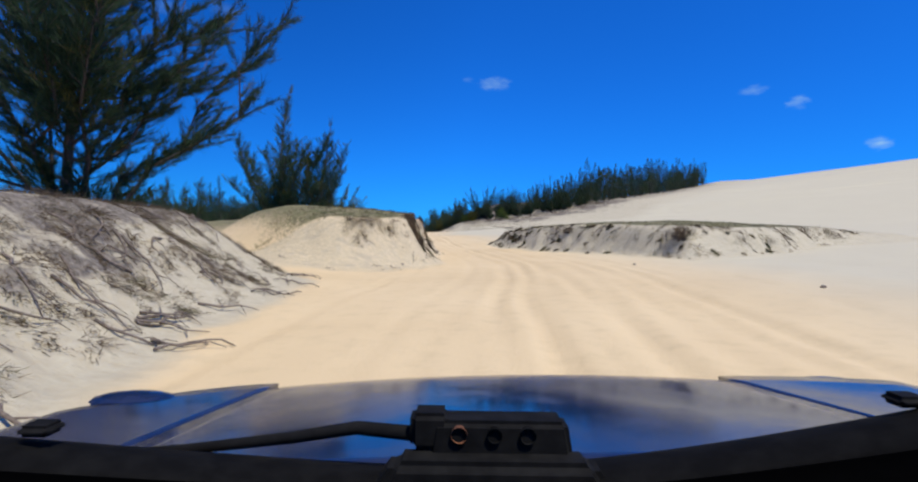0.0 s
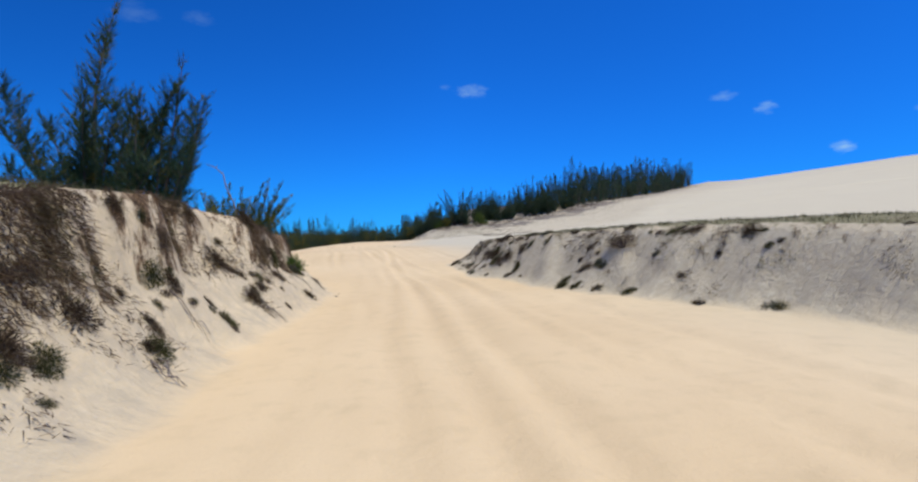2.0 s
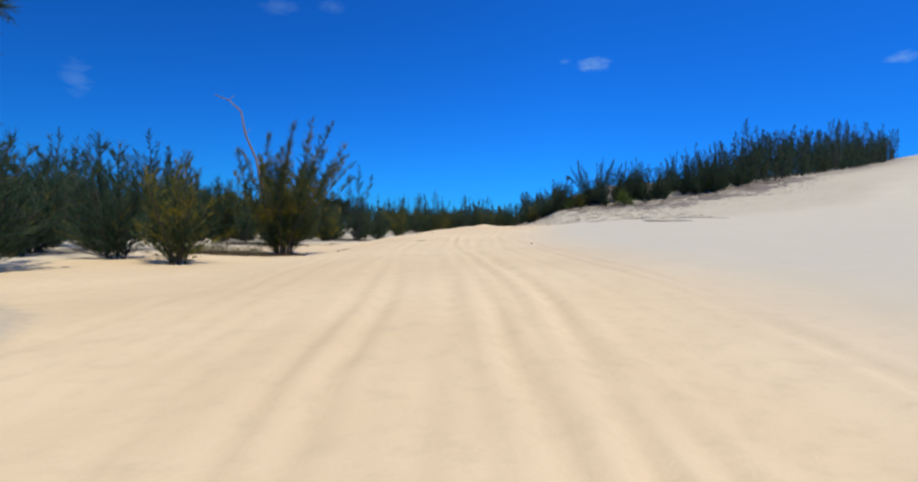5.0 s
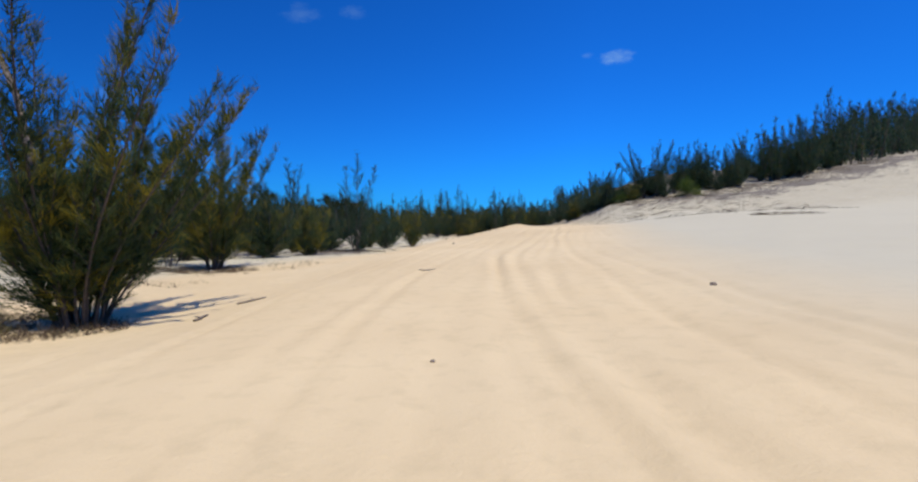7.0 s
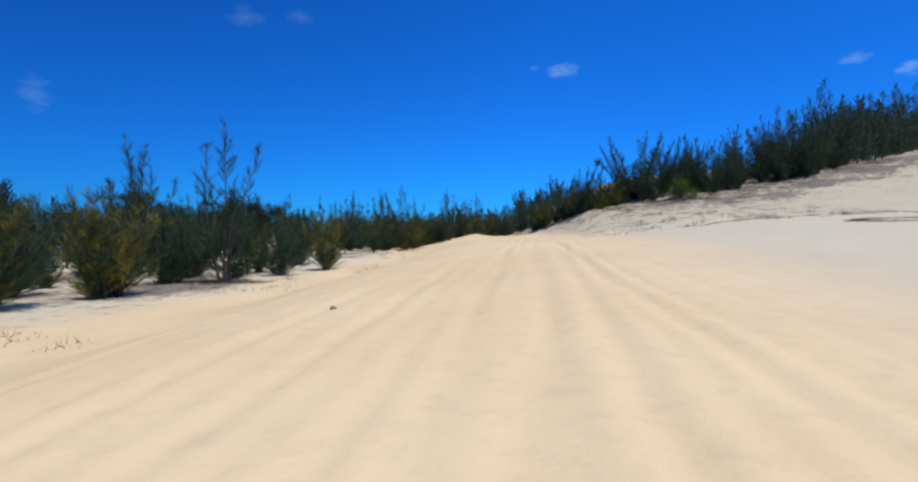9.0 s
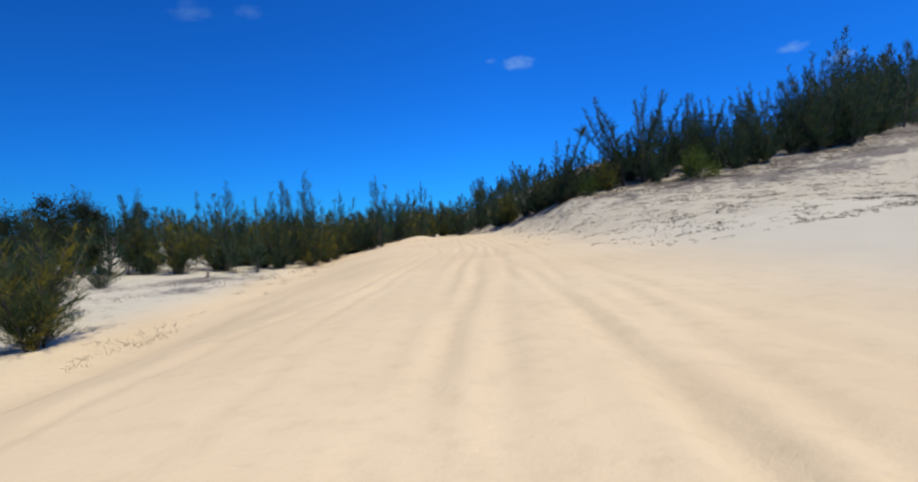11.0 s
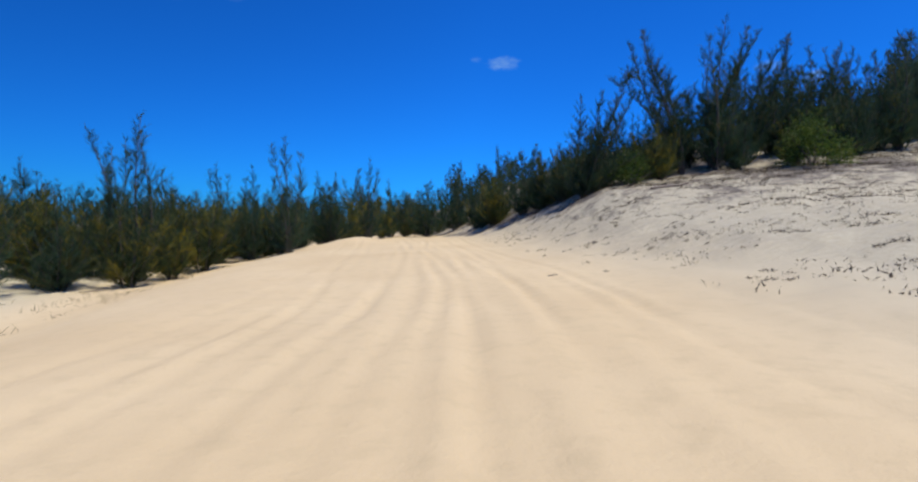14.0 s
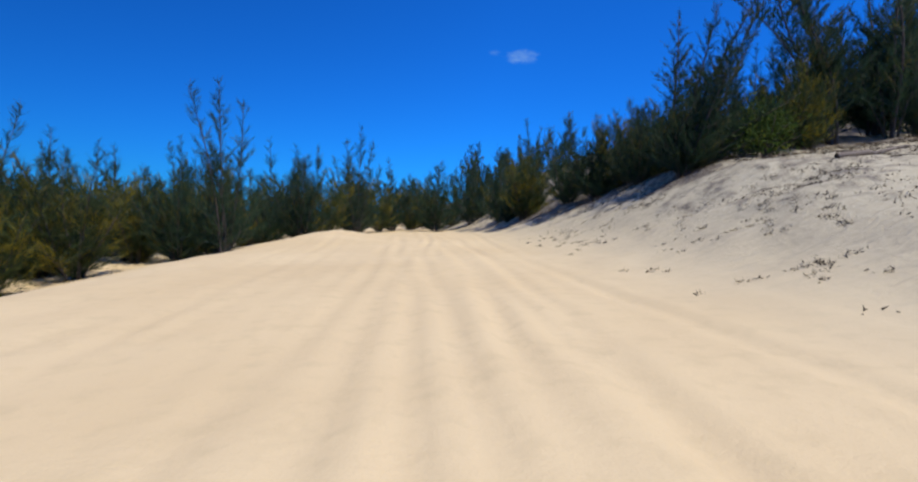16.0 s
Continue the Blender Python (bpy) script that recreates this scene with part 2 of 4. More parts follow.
dune_z = eased([(-400, 0.6), (0, 0.3), (22, 0.8), (34, 1.4), (45, 2.0), (70, 2.8), (95, 4.0), (115, 5.0), (124, 6.4), (132, 8.0), (145, 10.8), (156, 13.8), (200, 20.2), (250, 27), (309, 34.5), (330, 35.5), (500, 30), (1200, 20)], 10)
wood_edge = eased([(-400, 600), (2, 190), (6, 170), (11, 151), (14, 145), (27, 143.5), (43, 146), (58, 151), (100, 190), (160, 256), (240, 420), (1200, 1600)], 2)
BANK_ONE = [(-2.7, -14), (-2.5, 3), (-2.5, 9.5), (-2.8, 13.0), (-4.2, 15.9), (-7.3, 17.3), (-22, 19), (-34, 13), (-38, 1), (-30, -12), (-16, -19)]
BANK_TWO = [(-5, 15.5), (-0.8, 16.4), (1.2, 19.5), (1.5, 26), (1.5, 30), (0.7, 34), (-0.6, 38), (-2.4, 42), (-5, 46), (-9, 49), (-18, 50), (-29, 44), (-33, 32), (-26, 20), (-14, 15.6)]
BANK_RIGHT = [(5.9, 38.6), (6.0, 33), (8.6, 25), (10.8, 18.4), (15, 19.6), (21.5, 23.5), (32, 28), (40, 44), (22, 44), (10.5, 40.6)]
track_rng = random.Random(77)
TRACKS = [(-0.78, 0.045, 1.3), (0.72, 0.045, 0.4)] + [(track_rng.gauss(0.3, 2.4), track_rng.uniform(0.012, 0.042), track_rng.uniform(0, 6)) for _ in range(26)]


def bank_depth(outline, x, y):
    """Metres into a bank from its foot; the second bank's end towards the start is a gentler ramp."""
    d = inside(x, y, outline) + 0.45 * rumple(x, y, 2.2, 60) + 0.18 * rumple(x, y, 0.6, 64) + 0.07 * rumple(x, y, 0.27, 66)
    return d * (0.45 + 0.55 * smooth(17.5, 23, y)) if outline is BANK_TWO else d


def land(x, y):
    """Height, and how far there is ground cover, needle litter and pale sand greyed for vignetting and shade."""
    x, y = np.asarray(x, float), np.asarray(y, float)
    u, p = x - way_x(y), 0.6 * x + 0.8 * y
    far = smooth(60, 250, np.abs(u))
    side = 0.8 * x - 0.6 * y
    middle = way_z(y) + 0.03 * np.clip(u, -9, 9)
    right = smooth(2.5, 15 + 6 * smooth(60, 100, y) - 10 * smooth(98, 150, y), u)
    ridge = dune_z(p) + 0.10 * (side + 25) * smooth(150, 300, p) + 1.6 * np.exp(-(((x - 161) / 9) ** 2 + ((y - 256) / 12) ** 2))
    slope = np.minimum(ridge, way_z(y) + 0.42 * np.maximum(u - 3.0, 0) + 4 * (1 - smooth(100, 125, y)))
    z = middle + (slope - middle) * right
    dip = smooth(42, 50, y) * (1 - smooth(70, 80, y))
    rim = 4.0 - 1.4 * dip - 0.5 * smooth(66, 80, y) + 2.0 * smooth(112, 135, y)
    left = smooth(rim, rim + 9 - 3 * dip, -u + 0.8 * rumple(x, y, 5, 5)) * smooth(36, 50, y) + smooth(3, 12, -u) * (1 - smooth(36, 50, y))
    z = z + (low_z(y) - z) * left
    z = z + rumple(x, y, 60, 40) * (0.25 + 0.9 * far) * smooth(9, 40, np.abs(u)) + 0.10 * rumple(x, y, 6, 3) + 0.03 * rumple(x, y, 1.3, 8)
    z = z + (0.018 * rumple(x, y, 0.5, 12, 2) + 0.03 * rumple(x, y, 1.0, 13, 2)) * smooth(2, 5, np.abs(u)) + (0.16 * rumple(x, y, 2.4, 14) + 0.12 * rumple(x, y, 0.9, 16) + 0.26 * rumple(0.3 * x, y + 0.55 * x, 1.2, 18)) * smooth(4.5, 9, u) * smooth(112, 124, y)
    z = z + 0.5 * np.exp(-(((x + 2.4) / 2.0) ** 2) - ((y - 155.5) / 5) ** 2)
    cover = np.zeros_like(z)
    patch = np.zeros_like(z)
    crust = np.zeros_like(z)
    face = np.zeros_like(z)
    pale = np.zeros_like(z)
    for outline, top, run, turf in ((BANK_ONE, 2.15, 3.2, 0.35), (BANK_TWO, 2.35, 1.5, 0.9), (BANK_RIGHT, 2.4, 1.75, 0.95)):
        d = bank_depth(outline, x, y)
        facing = smooth(17.5, 23, y) if outline is BANK_TWO else 1.0
        rise = smooth(0, run, d) * 0.85 + 0.15 * smooth(0, run * 2.5, d)
        if outline is BANK_TWO:  # a talus of loose sand under a steep broken scarp
            lip = d + 0.16 * rumple(x, y, 0.75, 61)
            scarp = 0.56 * smooth(-0.1, 1.25, d) + 0.36 * smooth(0.86, 1.2, lip) + 0.08 * smooth(1.2, 4, d)
            rise = rise + (scarp - rise) * facing
        top = top + (0.42 * smooth(19, 23, y) - 0.42 * smooth(24.5, 28.5, y) - 0.9 * smooth(33, 43, y) if outline is BANK_TWO else 0) + (0.05 * np.clip(d - 2.2, 0, 9) if outline is BANK_RIGHT else 0)
        low = np.maximum(smooth(1.0, 4.4, -x - 0.65 * (y - 16)) * (1 - smooth(27, 36, y)), smooth(13, 17, -x)) if outline is BANK_TWO else 0
        top = top - 1.65 * low
        ztop = np.maximum(top + 0.22 * rumple(x, y, 7, 70), z)
        z = z + (ztop - z) * rise
        cover = np.maximum(cover, turf * (1 - low) * smooth(run * 0.75, run * 1.15, d))
        on_face = smooth(-0.2, 0.3, d) * (1 - smooth(run * 0.8, run * 1.1, d))
        face = np.maximum(face, on_face)
        pale = np.maximum(pale, on_face * (0.45 if outline is BANK_TWO else 1.0))
        clumps = smooth(0.05, 0.5, rumple(x, y, 1.1, 95) + 0.5 * rumple(x, y, 0.35, 97))
        if outline is BANK_TWO:
            clumps = smooth(0.12, 0.55, rumple(x, y, 0.9, 95) + 0.6 * rumple(x, y, 0.3, 97))
        ledge = smooth(run * 0.56, run * 0.74, d + 0.45 * rumple(x, y, 0.8, 99)) * (1 - smooth(run * 0.95, run * 1.15, d))
        if outline is BANK_ONE:
            patch = np.maximum(patch, on_face * clumps * smooth(run * 0.2, run * 0.5, d))
        else:
            crust = np.maximum(crust, (1 - low) * (0.36 + 0.39 * facing) * np.maximum(ledge * (0.72 + 0.25 * smooth(26, 30, y) * (1 - smooth(31.5, 34, y)) - 0.2 * smooth(33, 36, y) if outline is BANK_TWO else 0.44), on_face * clumps * smooth(run * 0.15, run * 0.4, d) * (0.58 if outline is BANK_TWO else 0.42)))
    cover = cover * (1 - 0.75 * smooth(44, 60, p) * (x > 5))
    # ruts of many wheels along the way
    for off, deep, phase in TRACKS:
        d = u - off - 0.8 * np.sin(y * 0.05 + phase) - 0.16 * np.sin(y * 0.23 + 2 * phase) - 0.12 * rumple(x, y, 4, 84)
        wear = deep * np.clip(0.5 + 1.1 * rumple(x, y, 9, 80 + phase), 0, 2) * smooth(-12, -6, y) * (1 - smooth(165, 180, y))
        z = z - wear * np.exp(-((d / 0.15) ** 2)) + 0.5 * wear * np.exp(-(((np.abs(d) - 0.3) / 0.14) ** 2))
    border = y - wood_edge(x) + 2.5 * rumple(x, y, 9, 90)
    wood = np.maximum(smooth(12, 19, -u) * smooth(50, 62, y) * (0.42 + 0.5 * smooth(-0.2, 0.5, rumple(x, y, 6, 170))), smooth(-9 - 6 * smooth(11, 16, x), -4, border + 4 * rumple(x, y, 4, 160)) * (0.6 + 0.4 * smooth(-0.3, 0.35, rumple(x, y, 2.5, 162))) * (u > 3))
    mound = bank_depth(BANK_ONE, x, y)
    streak = smooth(0.15, 0.6, rumple(x * 0.5 + y * 0.5, y * 2.2 - x, 3.0, 150)) * smooth(7, 11, u) * smooth(118, 132, y) * smooth(-9, -3, border)
    specks = (0.40 + 0.16 * smooth(-15, -7, border)) * smooth(5, 9, u) * smooth(114, 126, y) * smooth(-26, -12, border) * (0.7 + 0.3 * smooth(-0.4, 0.4, rumple(x, y, 1.8, 166)))
    litter = np.max([wood * 0.9, 0.8 * streak, patch * 0.85, specks, 0.8 * smooth(1.4, 2.6, mound) * (1 - 0.75 * smooth(11, 17, -x + 2 * rumple(x, y, 5, 172)))], axis=0)
    drift_greyed = np.maximum(smooth(2.5, 10, u) + smooth(13, 19, -u), pale)
    face = np.maximum(face, 0.95 * smooth(5, 8, u) * smooth(112, 122, y) * smooth(-32, -22, border))
    return z, cover, litter, np.minimum(drift_greyed, 1), crust, face


SHEET = {}


def ground_sheet():
    near = np.r_[np.arange(-6, 6, 0.13), np.arange(6, 18, 0.24), np.arange(18, 70, 1.0), 70 * 1.16 ** np.arange(0, 27)]
    across = np.r_[-near[near > 6][::-1], near[near <= 6], near[near > 6]]
    along = np.r_[-12 - 1.5 * 1.25 ** np.arange(27, 0, -1), np.arange(-12, 46, 0.2), np.arange(46, 116, 0.45), np.arange(116, 172, 0.3), 172 * 1.03 ** np.arange(1, 40), 560 * 1.13 ** np.arange(0, 16)]
    yy, uu = np.meshgrid(along, across, indexing="ij")
    xx = uu + way_x(yy)
    z, cover, litter, drift_greyed, crust, face = land(xx, yy)
    SHEET.update(along=along, across=across, z=z)
    rows, cols = xx.shape
    me = bpy.data.meshes.new("ground")
    idx = np.arange(rows * cols).reshape(rows, cols)
    quads = np.stack([idx[:-1, :-1], idx[:-1, 1:], idx[1:, 1:], idx[1:, :-1]], -1).reshape(-1, 4)
    me.vertices.add(rows * cols)
    me.vertices.foreach_set("co", np.stack([xx, yy, z], -1).astype(np.float32).ravel())
    me.loops.add(quads.size)
    me.loops.foreach_set("vertex_index", quads.astype(np.int32).ravel())
    me.polygons.add(len(quads))
    me.polygons.foreach_set("loop_start", np.arange(0, quads.size, 4, dtype=np.int32))
    me.polygons.foreach_set("use_smooth", np.ones(len(quads), bool))
    me.update()
    for name, values in (("cover", cover), ("litter", litter), ("drift_greyed", drift_greyed), ("crust", crust), ("face", face)):
        me.attributes.new(name, "FLOAT", "POINT").data.foreach_set("value", values.astype(np.float32).ravel())
    me.materials.append(SAND)
    return tagged(new("ground", me), "pale beige dune sand with wheel ruts and turf-topped banks", "ground", kind="structure")


ground_sheet()


def sheet_z(x, y):
    """Height of the finished ground at many places."""
    x, y = np.asarray(x, float), np.asarray(y, float)
    along, across, z = SHEET["along"], SHEET["across"], SHEET["z"]
    i = np.clip(np.searchsorted(along, y) - 1, 0, len(along) - 2)
    a = x - way_x(y)
    j = np.clip(np.searchsorted(across, a) - 1, 0, len(across) - 2)
    f = np.clip((y - along[i]) / (along[i + 1] - along[i]), 0, 1)
    g = np.clip((a - across[j]) / (across[j + 1] - across[j]), 0, 1)
    return (z[i, j] * (1 - g) + z[i, j + 1] * g) * (1 - f) + (z[i + 1, j] * (1 - g) + z[i + 1, j + 1] * g) * f


def ground_z(x, y):
    return float(sheet_z(x, y))


# ---- plants ----
def mesh_from(name, verts, faces, mat, smooth_shaded=False):
    me = bpy.data.meshes.new(name)
    me.from_pydata(verts, [], faces)
    me.materials.append(mat)
    if smooth_shaded:
        me.polygons.foreach_set("use_smooth", np.ones(len(faces), bool))
    me.update()
    return me


def part(name, me, parent, label=""):
    ob = new(name, me)
    ob.parent = parent
    return tagged(ob, label)


class Soup:
    """Tubes and blades gathered into one mesh."""

    def __init__(self):
        self.v, self.f = [], []

    def tube(self, pts, radii, sides=6):
        base = len(self.v)
        for i, (p, r) in enumerate(zip(pts, radii)):
            d = (pts[min(i + 1, len(pts) - 1)] - pts[max(i - 1, 0)]).normalized()
            a = d.cross(Vector((0.3, 1, 0.1))).normalized()
            b = d.cross(a)
            self.v += [tuple(p + r * (math.cos(t) * a + math.sin(t) * b)) for t in (2 * math.pi * k / sides for k in range(sides))]
        for i in range(len(pts) - 1):
            for k in range(sides):
                q, w = base + i * sides, (k + 1) % sides
                self.f.append((q + k, q + w, q + sides + w, q + sides + k))
        tip = len(self.v)
        self.v.append(tuple(pts[-1]))
        last = base + (len(pts) - 1) * sides
        self.f += [(last + k, last + (k + 1) % sides, tip) for k in range(sides)]

    def blade(self, p, d, length, width, rng):
        s = d.cross(Vector((rng.uniform(-1, 1), rng.uniform(-1, 1), rng.uniform(-1, 1)))).normalized() * (width / 2)
        m = p + d * (length * 0.45)
        n = len(self.v)
        self.v += [tuple(p), tuple(m + s), tuple(p + d * length), tuple(m - s)]
        self.f.append((n, n + 1, n + 2, n + 3))

    def mesh(self, name, mat, smooth_shaded=False):
        return mesh_from(name, self.v, self.f, mat, smooth_shaded)


def blades_mesh(name, roots, ways, lengths, widths, mat, rnd):
    """One mesh of narrow pointed blades."""
    ways = ways / np.linalg.norm(ways, axis=1)[:, None]
    s = np.cross(ways, rnd.normal(size=ways.shape))
    s *= (widths / 2 / (np.linalg.norm(s, axis=1) + 1e-9))[:, None]
    v = np.stack([roots - s, roots + s, roots + ways * lengths[:, None]], 1).reshape(-1, 3)
    me = bpy.data.meshes.new(name)
    n = len(roots)
    me.vertices.add(3 * n)
    me.vertices.foreach_set("co", v.astype(np.float32).ravel())
    me.loops.add(3 * n)
    me.loops.foreach_set("vertex_index", np.arange(3 * n, dtype=np.int32))
    me.polygons.add(n)
    me.polygons.foreach_set("loop_start", np.arange(0, 3 * n, 3, dtype=np.int32))
    me.update()
    me.materials.append(mat)
    return me


def spray_mesh(name, shoots, pitch, needle, width, spread, mat, seed):
    """Needles along shoots of (root, way, length), one every pitch metres."""
    rnd = np.random.default_rng(seed)
    p = np.array([tuple(a) for a, _, _ in shoots])
    d = np.array([tuple(b) for _, b, _ in shoots])
    size = np.array([c for _, _, c in shoots])
    k = np.repeat(np.arange(len(shoots)), np.maximum(4, (size / pitch).astype(int)))
    q = p[k] + d[k] * (size[k] * rnd.random(len(k)))[:, None]
    w = d[k] + rnd.normal(size=(len(k), 3)) * spread + (0, 0, 0.15)
    q = q + rnd.normal(size=q.shape) * 0.03
    return blades_mesh(name, q, w, needle * rnd.uniform(0.6, 1.3, len(k)), width * rnd.uniform(0.7, 1.4, len(k)), mat, rnd)


def wander(rng, amount):
    return Vector((rng.gauss(0, amount), rng.gauss(0, amount), rng.gauss(0, amount)))


def casuarina(label, height, stems, flare, brush, density, seed, needle=0.26, width=0.022, mat=None, bare=0.15, trunk_r=0.05, gust=(0.0, 0.0), crook=0.05, pitch=0.034, tall=(0.32, 0.66), odd=0.25, tuft=0, blunt=0.0):
    """A casuarina: stems that flare from one foot, each a plume of steep side shoots set with needles, thinning to a spire.
    flare: how far the outer tops lean out; brush: length of the side shoots; gust: the tops' common lean; bare: the leafless share."""
    rng = random.Random(seed)
    root = tagged(new("casuarina_tree"), label, "tree", "casuarinas of the dunes")
    wood, shoots = Soup(), []
    for s in range(stems):
        turn = 2 * math.pi * (s + rng.uniform(-0.35, 0.35)) / stems
        out = flare * (0.2 + 0.8 * rng.random()) if s else flare * 0.1
        h = height * (1 if s == 0 else rng.uniform(0.68, 0.95) if rng.random() < odd else rng.uniform(*tall))
        foot = Vector((math.cos(turn), math.sin(turn), 0)) * (0.07 * math.sqrt(stems) * (s > 0))
        pts, n = [], 9
        wig = wander(rng, crook * h)
        for i in range(n + 1):
            f = i / n
            lean = out * (f**1.2)
            p = foot + Vector((math.cos(turn) * lean + gust[0] * f**1.6, math.sin(turn) * lean + gust[1] * f**1.6, h * f - 0.15))
            p += Vector((wig.x * math.sin(f * 3 + s), wig.y * math.sin(f * 4 + s), 0)) * f
            pts.append(p)
        r0 = trunk_r * (h / height)
        wood.tube(pts, [r0 * (1 - f / n) ** 0.8 + 0.005 for f in range(n + 1)], 5)
        for b in range(int(density * h * 9)):
            f = bare + (0.99 - bare) * rng.random() ** 0.9
            k = min(int(f * n), n - 1)
            p = pts[k].lerp(pts[k + 1], f * n - k)
            a = rng.uniform(0, 2 * math.pi)
            size = brush * (0.13 + 1.1 * ((1 - f) ** 0.95 if s == 0 else (1 - blunt) * (1 - f) ** 0.95 + blunt * 0.38)) * rng.uniform(0.35, 1.45)
            d = Vector((math.cos(a), math.sin(a), rng.uniform(0.15, 0.9) + 1.1 * f)).normalized()
            if size > 0.75:
                wood.tube([p, p + d * size * 0.9], [0.008, 0.003], 3)
            shoots.append((p, d, size))
        if s == 0:
            for b in range(tuft):  # a round tuft at the leader's tip
                shoots.append((pts[-1] - Vector((0, 0, 0.2)), wander(rng, 1.0).normalized(), rng.uniform(0.35, 0.75)))
    part("trunk", wood.mesh("trunk", BARK, True), root, "grey-brown trunk and limbs")
    part("crown", spray_mesh("crown", shoots, pitch, needle, width, 0.33, mat or NEEDLES, seed), root, "feathery dark green needles")
    return root


def grand_casuarina(label, height, spread, seed, limbs=36, gust=(0.8, 0)):
    """A full-grown casuarina: a short bole with long rising limbs, each with twigs and hanging sprays of needles."""
    rng = random.Random(seed)
    root = tagged(new("casuarina_tree"), label, "tree", "casuarinas of the dunes")
    wood, shoots = Soup(), []
    trunk = [Vector((0.12 * math.sin(i), 0.1 * math.cos(i * 1.7), height * 0.85 * i / 8 - 0.3)) + Vector((gust[0], gust[1], 0)) * (i / 8) ** 2 for i in range(9)]
    wood.tube(trunk, [0.115 * (1 - i / 9.5) + 0.02 for i in range(9)], 8)
    for b in range(limbs):
        f = 0.02 + 0.88 * ((b + rng.random()) / limbs) ** 1.15
        k = min(int(f * 8), 7)
        p = trunk[k].lerp(trunk[k + 1], f * 8 - k)
        a = b * 2.4 + rng.uniform(-0.4, 0.4)
        reach = spread * (1.05 - 0.75 * f) * rng.uniform(0.75, 1.15)
        rise = rng.uniform(0.7, 1.5)
        pts = []
        for i in range(7):
            g = i / 6
            pts.append(p + Vector((math.cos(a) * reach * g, math.sin(a) * reach * g, reach * rise * g**1.25)) + wander(rng, 0.05 * reach) * (i > 0))
        wood.tube(pts, [0.05 * (1 - g / 6.6) * (1.1 - 0.6 * f) + 0.007 for g in range(7)], 5)
        for s in range(int(12 + 10 * reach)):
            g = 0.14 + 0.86 * rng.random()
            k = min(int(g * 6), 5)
            q = pts[k].lerp(pts[k + 1], g * 6 - k)
            aa = a + rng.gauss(0, 0.9)
            d = Vector((math.cos(aa), math.sin(aa), rng.uniform(0.3, 1.3))).normalized()
            size = rng.uniform(0.5, 1.3)
            wood.tube([q, q + d * size * 0.5, q + d * size], [0.014, 0.009, 0.004], 3)
            shoots.append((q, d, size))
    part("trunk", wood.mesh("trunk", BARK, True), root, "dark trunk with long rising limbs")
    part("crown", spray_mesh("crown", shoots, 0.012, 0.26, 0.016, 0.36, NEEDLES, seed), root, "thin feathery olive-green needles")
    return root


def leafy_bush(label, width, height, seed, mat=None, leaves=2600, blade=(0.05, 0.10)):
    """A dense rounded bush of small broad leaves on many twigs."""
    rng = random.Random(seed)
    root = tagged(new("bush"), label, "bush", "bushes of the dunes")
    wood, crown = Soup(), Soup()
    for s in range(16):
        a, e = rng.uniform(0, 6.28), rng.uniform(0.2, 1.4)
        d = Vector((math.cos(a) * math.cos(e) * width / 2, math.sin(a) * math.cos(e) * width / 2, math.sin(e) * height))
        wood.tube([Vector((0, 0, -0.1)), d * 0.5 + wander(rng, 0.05), d * 0.9], [0.03, 0.02, 0.006], 4)
    lumps = [(rng.uniform(0, 6.28), rng.uniform(0.1, 1.5), rng.uniform(0.7, 1.1)) for _ in range(26)]
    for i in range(leaves):
        a, e, far = rng.choice(lumps)
        c = Vector((math.cos(a) * math.cos(e) * width / 2, math.sin(a) * math.cos(e) * width / 2, math.sin(e) * height)) * far * rng.uniform(0.55, 1.0)
        c += wander(rng, 0.09 * width)
        c.z = max(c.z, 0.02)
        d = (c.normalized() + wander(rng, 0.6)).normalized()
        crown.blade(c, d, rng.uniform(0.10, 0.22), rng.uniform(*blade), rng)
    part("trunk", wood.mesh("trunk", BARK, True), root, "thin brown twigs")
    part("crown", crown.mesh("crown", mat or LEAVES), root, "small broad green leaves")
    return root


def set_at(ob, x, y, turn=0, size=1.0, tall=1.0, lean=0.0, sink=0.0):
    m = Matrix.Translation((x, y, ground_z(x, y) - sink)) @ Euler((radians(lean), 0, radians(turn))).to_matrix().to_4x4() @ Matrix.Diagonal((size, size, size * tall, 1))
    return m


def place(ob, *args, **more):
    ob.matrix_basis = set_at(ob, *args, **more)
    return ob


def repeat(ob, *args, **more):
    m = set_at(ob, *args, **more)
    got = copy_thing(ob, Matrix())
    got.matrix_basis = m
    return got


